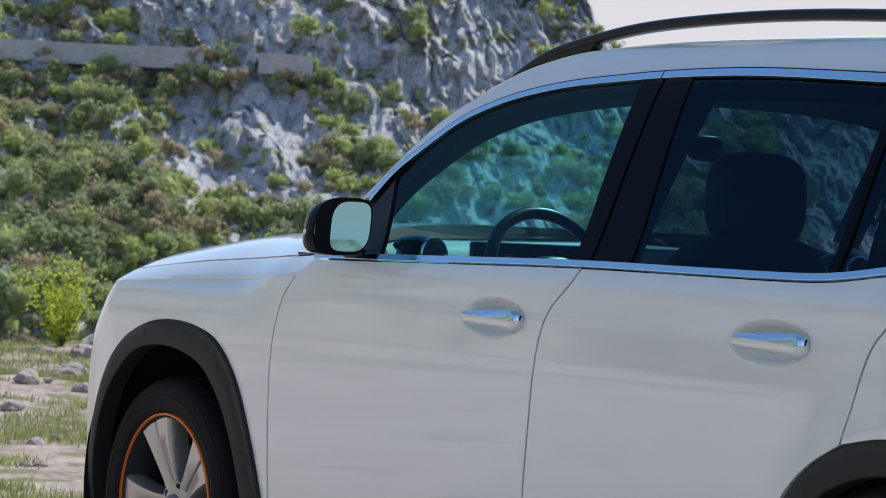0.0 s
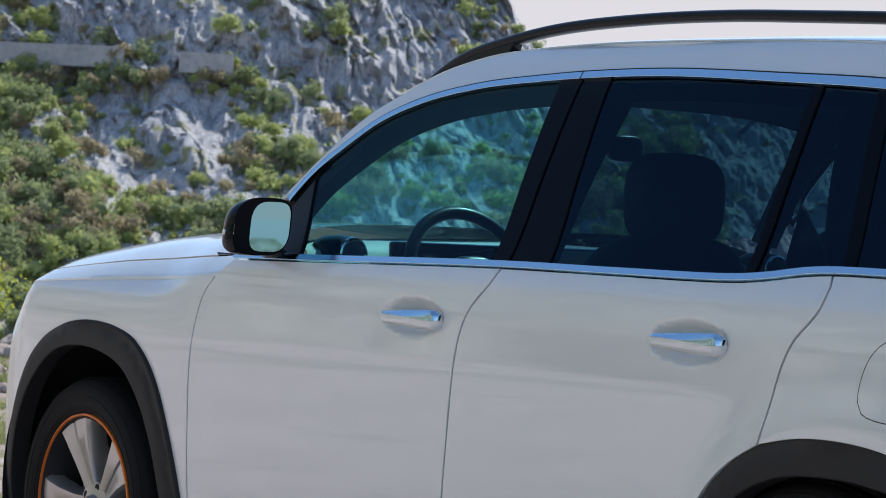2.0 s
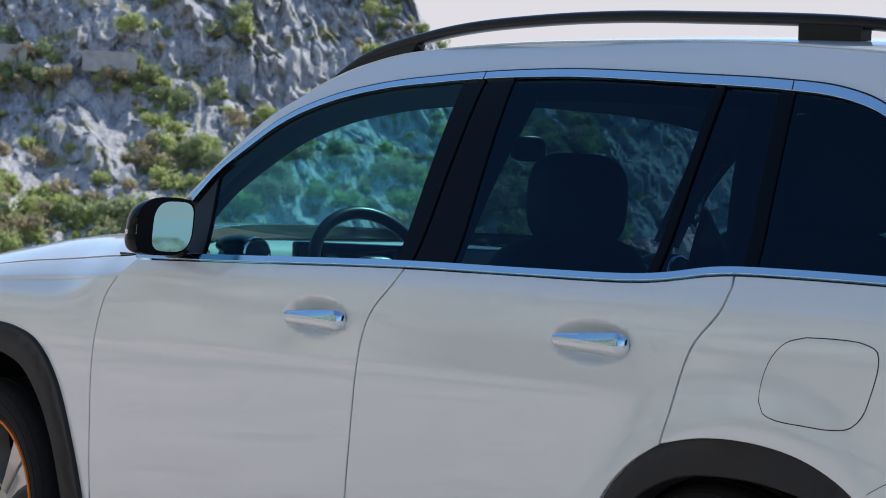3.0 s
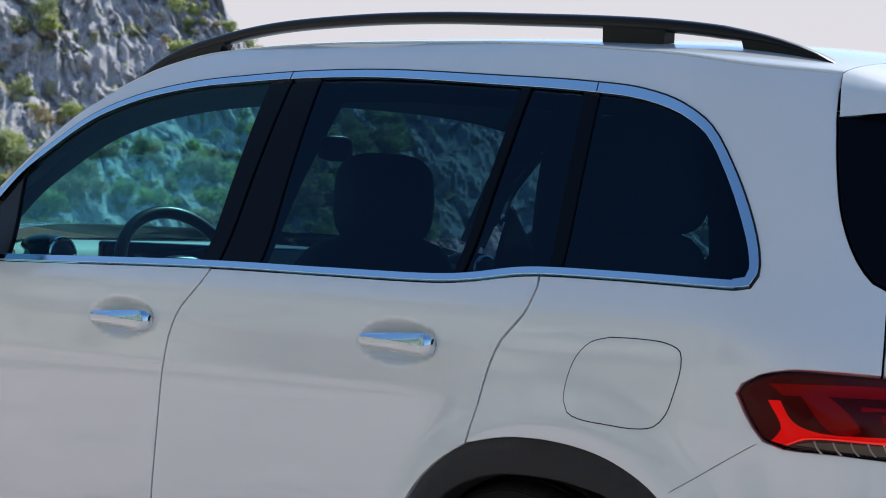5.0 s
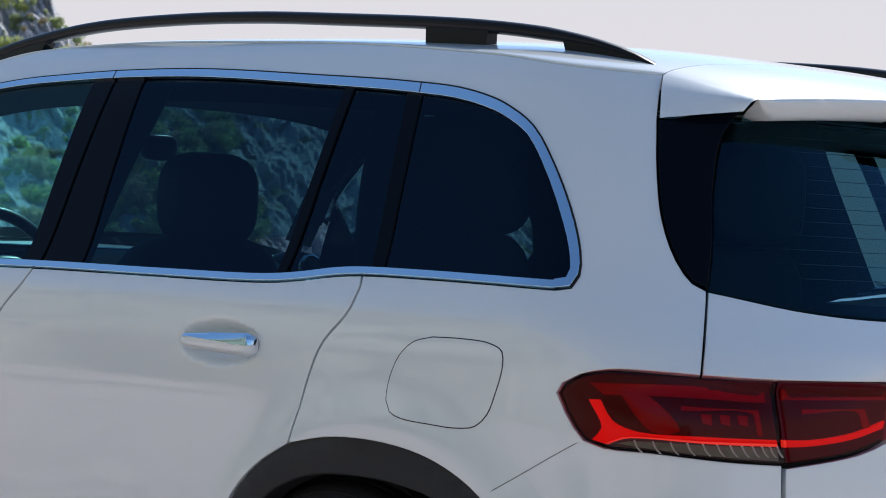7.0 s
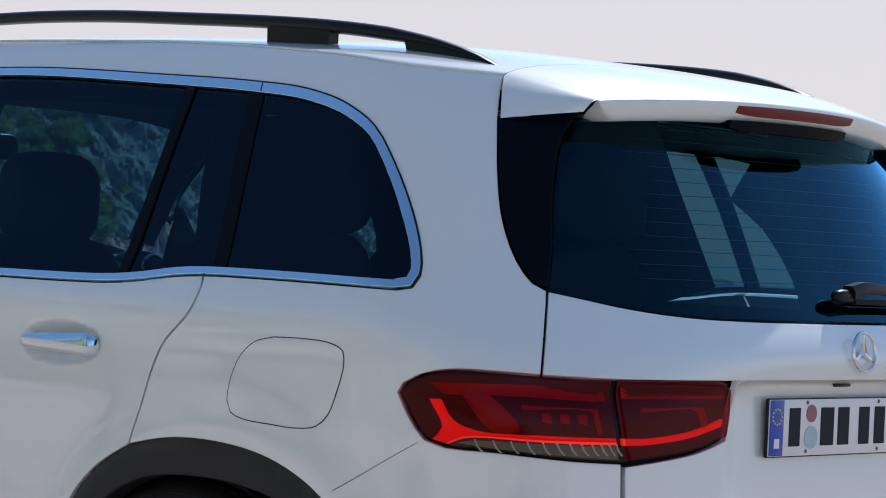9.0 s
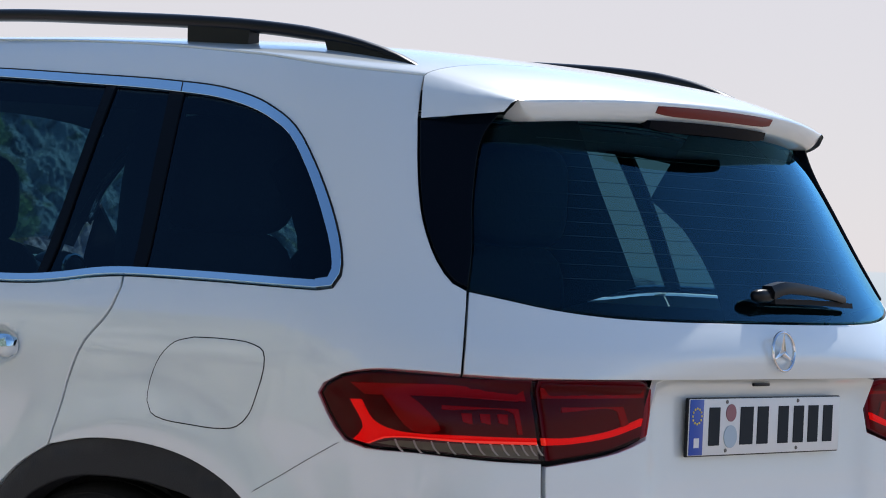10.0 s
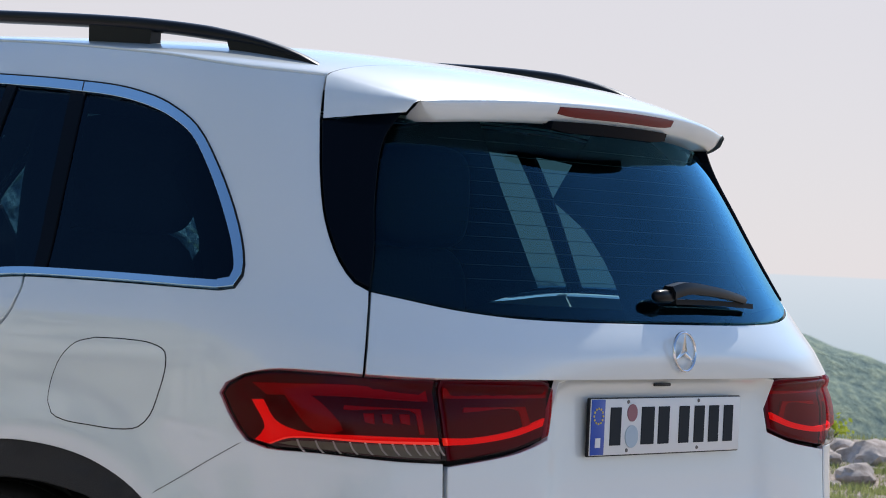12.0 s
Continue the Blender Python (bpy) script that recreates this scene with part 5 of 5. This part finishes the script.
def slab(a, sharp, seed):
    """Tilted slabs in a row: each rises slowly and breaks off steeply, and each has a height of its own."""
    k = math.floor(a)
    f = a - k
    high = 0.35 + 0.65 * noise.cell(Vector((k + 0.5, seed + 0.5, 0.5))) ** 2
    return high * (f / sharp if f < sharp else (1 - f) / (1 - sharp))


def hill_q(p, z, v):
    q = 125 + 1.25 * (z + 14) if z > 6 else 150 - 2.2 * (6 - z)
    bend = fbm(p * 0.11, z * 0.09, 13, 3)
    s = p + z * 0.72 + 2.2 * bend
    big = 2.6 * fbm(p * 0.045 + 3, z * 0.06, 1, 3)
    gully = 2.0 * abs(fbm(s * 0.14, z * 0.04, 5, 3))
    fine = fbm(p * 0.7, z * 0.6, 21, 4)
    ribs = 1.5 * slab(s * 0.36 + 0.5 * fine, 0.72, 1) + 0.8 * slab(s * 0.95 + 0.7 * fine, 0.7, 2) + 0.5 * slab(s * 2.1 + 0.9 * fine, 0.7, 3)
    steps = 0.7 * slab(z * 0.42 - p * 0.16 + 0.9 * fine, 0.3, 4) + 0.3 * slab(z * 1.1 - p * 0.3 + 1.2 * fine, 0.35, 5)
    rough = 0.45 * abs(fbm(s * 1.9, z * 0.9, 6, 4))
    return q + big + gully - ribs - steps - rough + 16 * max(0, v - 0.9) / 0.1


def hill_place(p, v):
    z = -16 + (crest(p) + 16) * v
    q = hill_q(p, z, v)
    return EYE + ALONG * p + AHEAD * q + Vector((0, 0, z + 0.8 * fbm(p * 0.4, z * 0.4, 4, 3)))


P_COUNT, V_COUNT = 540, 330
ps, vs = np.linspace(-36, 52, P_COUNT), np.linspace(0, 1, V_COUNT) ** 1.25
verts = [hill_place(p, v) for p in ps for v in vs]
faces = [[i * V_COUNT + j, (i + 1) * V_COUNT + j, (i + 1) * V_COUNT + j + 1, i * V_COUNT + j + 1] for i in range(P_COUNT - 1) for j in range(V_COUNT - 1)]
hill = mesh_part("hillside", verts, faces, ROCK, smooth=16)
tagged(hill, "steep grey limestone hillside with cliffs and scrub", "hillside", kind="structure")

# retaining walls of a road that climbs the hill
def road_wall(p0, p1, z0, z1, height):
    rows = []
    for p in np.linspace(p0, p1, 40):
        z = z0 + (z1 - z0) * (p - p0) / (p1 - p0)
        q = 125 + 1.25 * (z + 14) - 1.4 + 2.6 * fbm(p * 0.045 + 3, z * 0.06, 1, 2)
        base = EYE + ALONG * p + AHEAD * q
        rows.append([base + Vector((0, 0, z - 0.25)), base + Vector((0, 0, z + height)), base + AHEAD * 0.5 + Vector((0, 0, z + height)), base + AHEAD * 6 + Vector((0, 0, z + height - 0.6))])
    w = loft("retaining_wall", rows, CONCRETE, None, smooth=30)
    tagged(w, "grey concrete retaining wall of a mountain road", "wall", kind="structure")


road_wall(-36, -13.3, 8.15, 7.95, 0.9)
road_wall(-10.3, -7.4, 7.85, 7.8, 0.85)


def quick_mesh(name, verts, faces, material):
    """A mesh of triangles or quads from arrays."""
    me = bpy.data.meshes.new(name)
    sides = faces.shape[1]
    me.vertices.add(len(verts))
    me.vertices.foreach_set("co", np.ascontiguousarray(verts, np.float32).ravel())
    me.loops.add(faces.size)
    me.loops.foreach_set("vertex_index", np.ascontiguousarray(faces, np.int32).ravel())
    me.polygons.add(len(faces))
    me.polygons.foreach_set("loop_start", np.arange(0, faces.size, sides, dtype=np.int32))
    me.update(calc_edges=True)
    return link(name, me, material)


core_bm = bmesh.new()
bmesh.ops.create_icosphere(core_bm, subdivisions=1, radius=1)
CORE_V = np.array([tuple(v.co) for v in core_bm.verts])
CORE_F = np.array([[v.index for v in f.verts] for f in core_bm.faces])
core_bm.free()


def shrub(rng, centre, radius, count, size):
    """One far shrub in triangles: a few uneven lobes set close with small leaves."""
    verts, faces, base = [], [], 0
    for _ in range(3):
        lobe = centre + rng.normal(0, 0.42, 3) * radius * (1, 1, 0.55)
        r = radius * rng.uniform(0.42, 0.72)
        bumps = 1 + 0.20 * np.sin(CORE_V @ rng.normal(0, 4.0, 3) + rng.uniform(0, 6)) + 0.14 * np.sin(CORE_V @ rng.normal(0, 8.0, 3))
        verts.append(lobe + CORE_V * bumps[:, None] * r * 0.62 * (1, 1, 0.85))
        faces.append(CORE_F + base)
        base += len(CORE_V)
        d = rng.normal(0, 1, (count, 3))
        d /= np.linalg.norm(d, axis=1, keepdims=True)
        at = lobe + d * r * rng.uniform(0.45, 1.2, (count, 1)) * (1, 1, 0.85)
        a, b = rng.normal(0, size, (count, 3)), rng.normal(0, size, (count, 3))
        verts.append(np.stack([at - a, at + b, at + a * 0.8 - b * 0.4], 1).reshape(-1, 3))
        faces.append(np.arange(count * 3).reshape(-1, 3) + base)
        base += count * 3
    return np.vstack(verts), np.vstack(faces)


def scrub(name, material, label, count, seed, sizes, favour):
    rng = np.random.default_rng(seed)
    verts, faces, base = [], [], 0
    spots = []
    while len(spots) < count:
        p, v = rng.uniform(-26, 17), rng.uniform(0.05, 0.97)
        z = -16 + (crest(p) + 16) * v
        if z > 20 or z < -8 or rng.random() > favour(p, z):
            continue
        r = sizes[0] + (sizes[1] - sizes[0]) * rng.random() ** 2.2
        spots.append((hill_place(p, v) - AHEAD * r * 0.1 + Vector((0, 0, r * 0.3)), r * (1.0 if z < 3 else 0.8)))
    for k in range(9):
        p, z = rng.uniform(-34, -5), 7.4 + rng.uniform(-0.6, 0.2)
        q = 125 + 1.25 * (z + 14) - 1.6 + 2.6 * fbm(p * 0.045 + 3, z * 0.06, 1, 2)
        spots.append((EYE + ALONG * p + AHEAD * q + Vector((0, 0, z)), rng.uniform(0.3, 0.75)))
    for at, r in spots:
        v, f = shrub(rng, np.array(at), r, 60 + int(90 * r), 0.05 + 0.022 * r)
        verts.append(v)
        faces.append(f + base)
        base += len(v)
    ob = quick_mesh(name, np.vstack(verts), np.vstack(faces), material)
    tagged(ob, label, "shrubs", kind="stuff")


def mostly_low(p, z):
    """Dense at the foot of the hill, in patches and strips along the gullies above, sparse on the cliffs."""
    s = p + z * 0.72
    strip = fbm(s * 0.22, z * 0.05, 31, 3)
    patch = fbm(p * 0.16, z * 0.18, 11, 3)
    if z < -1.2 - p * 0.21:
        return max(0.25, min(1, 0.85 + 0.9 * patch))
    high = 0.40 if z < 9 + p * 0.1 else 0.16
    return max(0.02, min(1, high * (0.55 + 1.9 * strip + 1.5 * patch)))


scrub("hill_scrub", LEAVES, "green scrub growing over the rocky hillside", 1400, 3, (0.22, 1.35), mostly_low)
scrub("dry_scrub", LEAVES_DRY, "brownish dry scrub on the rocky hillside", 1000, 4, (0.20, 1.1), mostly_low)
scrub("young_scrub", LEAVES_YOUNG, "fresh yellow-green scrub on the rocky hillside", 1300, 5, (0.18, 1.05), mostly_low)

# distant hill across the valley
def far_hill(at, radius, height, base, name, label):
    rows = []
    for i in range(40):
        r = radius * i / 39
        row = []
        for k in range(72):
            a = 2 * math.pi * k / 72
            x, y = at[0] + r * math.cos(a), at[1] + r * math.sin(a)
            row.append((x, y, base + height * math.exp(-2.2 * (i / 39) ** 2) + height * 0.10 * fbm(x * 0.012, y * 0.012, 2, 5) - 0.11 * height))
        rows.append(row)
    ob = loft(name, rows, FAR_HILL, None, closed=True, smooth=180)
    tagged(ob, label, "hill", kind="structure")


def toward(yaw, dist):
    return (EYE.x - math.sin(radians(yaw)) * dist, EYE.y + math.cos(radians(yaw)) * dist)


# haze painted as a glowing ring-shaped sheet, paler towards its top edge
HAZE = bpy.data.materials.new("painted_valley_haze")
HAZE.use_nodes = True
hn, hl = HAZE.node_tree.nodes, HAZE.node_tree.links
hn.remove(hn["Principled BSDF"])
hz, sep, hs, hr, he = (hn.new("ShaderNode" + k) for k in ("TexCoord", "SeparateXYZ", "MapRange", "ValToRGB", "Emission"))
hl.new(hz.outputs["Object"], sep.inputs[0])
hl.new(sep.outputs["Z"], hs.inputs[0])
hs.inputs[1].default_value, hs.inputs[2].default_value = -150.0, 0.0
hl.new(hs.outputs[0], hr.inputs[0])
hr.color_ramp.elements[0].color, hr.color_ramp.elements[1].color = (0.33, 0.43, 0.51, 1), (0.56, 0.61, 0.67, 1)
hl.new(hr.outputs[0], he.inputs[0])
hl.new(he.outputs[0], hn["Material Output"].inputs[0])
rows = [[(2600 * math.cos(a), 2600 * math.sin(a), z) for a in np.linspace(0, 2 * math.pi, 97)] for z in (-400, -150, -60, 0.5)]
tagged(loft("backdrop", rows, HAZE, None, smooth=180), "glowing backdrop sheet painted as pale blue haze over the far valley", "backdrop", kind="structure")
far_hill(toward(32.2, 640), 160, 76, -80, "far_hill", "wooded hill across the valley, haze tinted into its colours")

# rock bank on the road side, behind the camera
rows = []
for z in np.linspace(-0.5, 12, 56):
    row = []
    for x in np.linspace(-60, 55, 150):
        top = float(curve([(-60, 8), (-30, 8.8), (-18, 8.8), (-6, 8.4), (4, 7), (14, 3), (22, 0.3), (55, 0.2)], x)) + 0.9 * fbm(x * 0.3, 0, 8, 4)
        zz = min(z, top)
        y = -11 - 0.18 * zz + 1.5 * fbm(x * 0.18, zz * 0.2, 6, 4) + 0.6 * fbm(x * 0.8, zz * 0.9, 3, 3) - max(0, z - top) * 3
        row.append((x, y, zz))
    rows.append(row)
bank = loft("rock_bank", rows, BANK, None, smooth=60)
tagged(bank, "sunlit rough rock bank with scrub beside the road", "rock", kind="structure")


# ---- small things on the ledge ----
def stone(at, size, seed, name="stone", label="pale limestone lying on the gravel"):
    rng = random.Random(seed)
    bm = bmesh.new()
    bmesh.ops.create_icosphere(bm, subdivisions=3, radius=1)
    off = Vector((rng.uniform(0, 50), rng.uniform(0, 50), rng.uniform(0, 50)))
    sx, sy, sz = size * rng.uniform(0.8, 1.3), size * rng.uniform(0.7, 1.1), size * rng.uniform(0.45, 0.7)
    for v in bm.verts:
        k = 1 + 0.38 * noise.noise(v.co * 1.1 + off) + 0.30 * abs(noise.noise(v.co * 2.3 + off)) + 0.12 * noise.noise(v.co * 5 + off)
        v.co = Vector((v.co.x * sx * k, v.co.y * sy * k, v.co.z * sz * k))
    ob = part(name, bm, STONE, None, smooth=35)
    ob.location = (at[0], at[1], ground_z(*at[:2]) + sz * 0.35)
    ob.rotation_euler = (0, 0, rng.uniform(0, 6))
    return tagged(ob, label, "stone", "stones on the ledge")


rng = random.Random(12)
for yaw, dist, size in ((63.6, 19.6, 0.115), (63.4, 20.4, 0.10), (63.1, 22.3, 0.13), (62.9, 23.2, 0.15), (64.3, 17.6, 0.085), (63.2, 17.4, 0.07), (64.6, 16.0, 0.06), (62.8, 21.2, 0.07), (64.1, 13.8, 0.045), (63.9, 22.6, 0.08)):
    stone(toward(yaw, dist), size, int(dist * 10))
for k in range(26):
    stone(toward(rng.uniform(61.5, 65.5), rng.uniform(12, 24)), rng.uniform(0.02, 0.05), 100 + k)
for yaw, dist, size in ((30.3, 17.6, 0.13), (29.9, 18.3, 0.16), (29.6, 16.8, 0.12), (30.6, 18.9, 0.10), (29.4, 18.0, 0.18), (30.1, 16.3, 0.07)):
    stone(toward(yaw, dist), size, int(dist * 10) + 500)


def grass_patch(spots, seed, label, tall):
    rng = random.Random(seed)
    verts, faces = [], []
    for (yaw0, yaw1, d0, d1, count) in spots:
        for _ in range(count):
            x, y = toward(rng.uniform(yaw0, yaw1), rng.uniform(d0, d1))
            if fbm(x * 1.1, y * 1.1, 4, 3) + rng.uniform(-0.25, 0.25) < 0.06:
                continue
            z = ground_z(x, y)
            for _ in range(9):
                a, h = rng.uniform(0, 6.28), tall * rng.uniform(0.4, 1.2)
                o = Vector((rng.gauss(0, 0.05), rng.gauss(0, 0.05), 0))
                lean = Vector((math.cos(a), math.sin(a), 0)) * h * rng.uniform(0.2, 0.9)
                side = Vector((-math.sin(a), math.cos(a), 0)) * 0.004
                b = Vector((x, y, z)) + o
                k = len(verts)
                verts.extend([b - side, b + side, b + lean + Vector((0, 0, h))])
                faces.append([k, k + 1, k + 2])
    ob = mesh_part("grass", verts, faces, GRASS)
    tagged(ob, label, "grass", kind="stuff")


grass_patch([(60.5, 66.5, 9.5, 25, 6000), (28.5, 31.5, 14, 20, 1500)], 21, "sparse dry green grass between the stones", 0.05)


def bush(at, height, seed, label):
    """A shrub: thin twigs from one foot, each with many small leaves."""
    rng = random.Random(seed)
    foot = Vector((at[0], at[1], ground_z(*at)))
    top = thing("bush", foot, label, "bush")
    verts, faces = [], []
    for k in range(26):
        a, lean = rng.uniform(0, 6.28), rng.uniform(0.1, 0.85)
        tip = foot + Vector((math.cos(a) * lean * height * 0.75, math.sin(a) * lean * height * 0.75, height * rng.uniform(0.55, 1.05) * (1 - 0.35 * lean)))
        mid = foot.lerp(tip, 0.5) + Vector((rng.gauss(0, 0.03), rng.gauss(0, 0.03), 0.05))
        path = catmull([tuple(foot), tuple(mid), tuple(tip)], 0.06)
        if k < 12:
            sweep("twig", path, lambda t: oval(0.006 * (1.1 - t), 0.006 * (1.1 - t), 5), BARK, top)
        for q in path[2:]:
            for _ in range(7):
                c = Vector(q) + Vector((rng.gauss(0, 0.035), rng.gauss(0, 0.035), rng.gauss(0, 0.035)))
                u = Vector((rng.gauss(0, 1), rng.gauss(0, 1), rng.gauss(0, 1))).normalized()
                w = u.orthogonal().normalized()
                s = rng.uniform(0.012, 0.024)
                i = len(verts)
                verts.extend([c - u * s, c + w * s * 0.6, c + u * s, c - w * s * 0.6])
                faces.append([i, i + 1, i + 2, i + 3])
    mesh_part("leaves", verts, faces, LEAVES_BRIGHT, top, "bright yellow-green leaves")


bush(toward(63.65, 23.5), 0.78, 5, "small yellow-green leafy bush at the edge of the gravel")
bush(toward(30.2, 19.0), 0.16, 6, "low bright green bush among rocks")
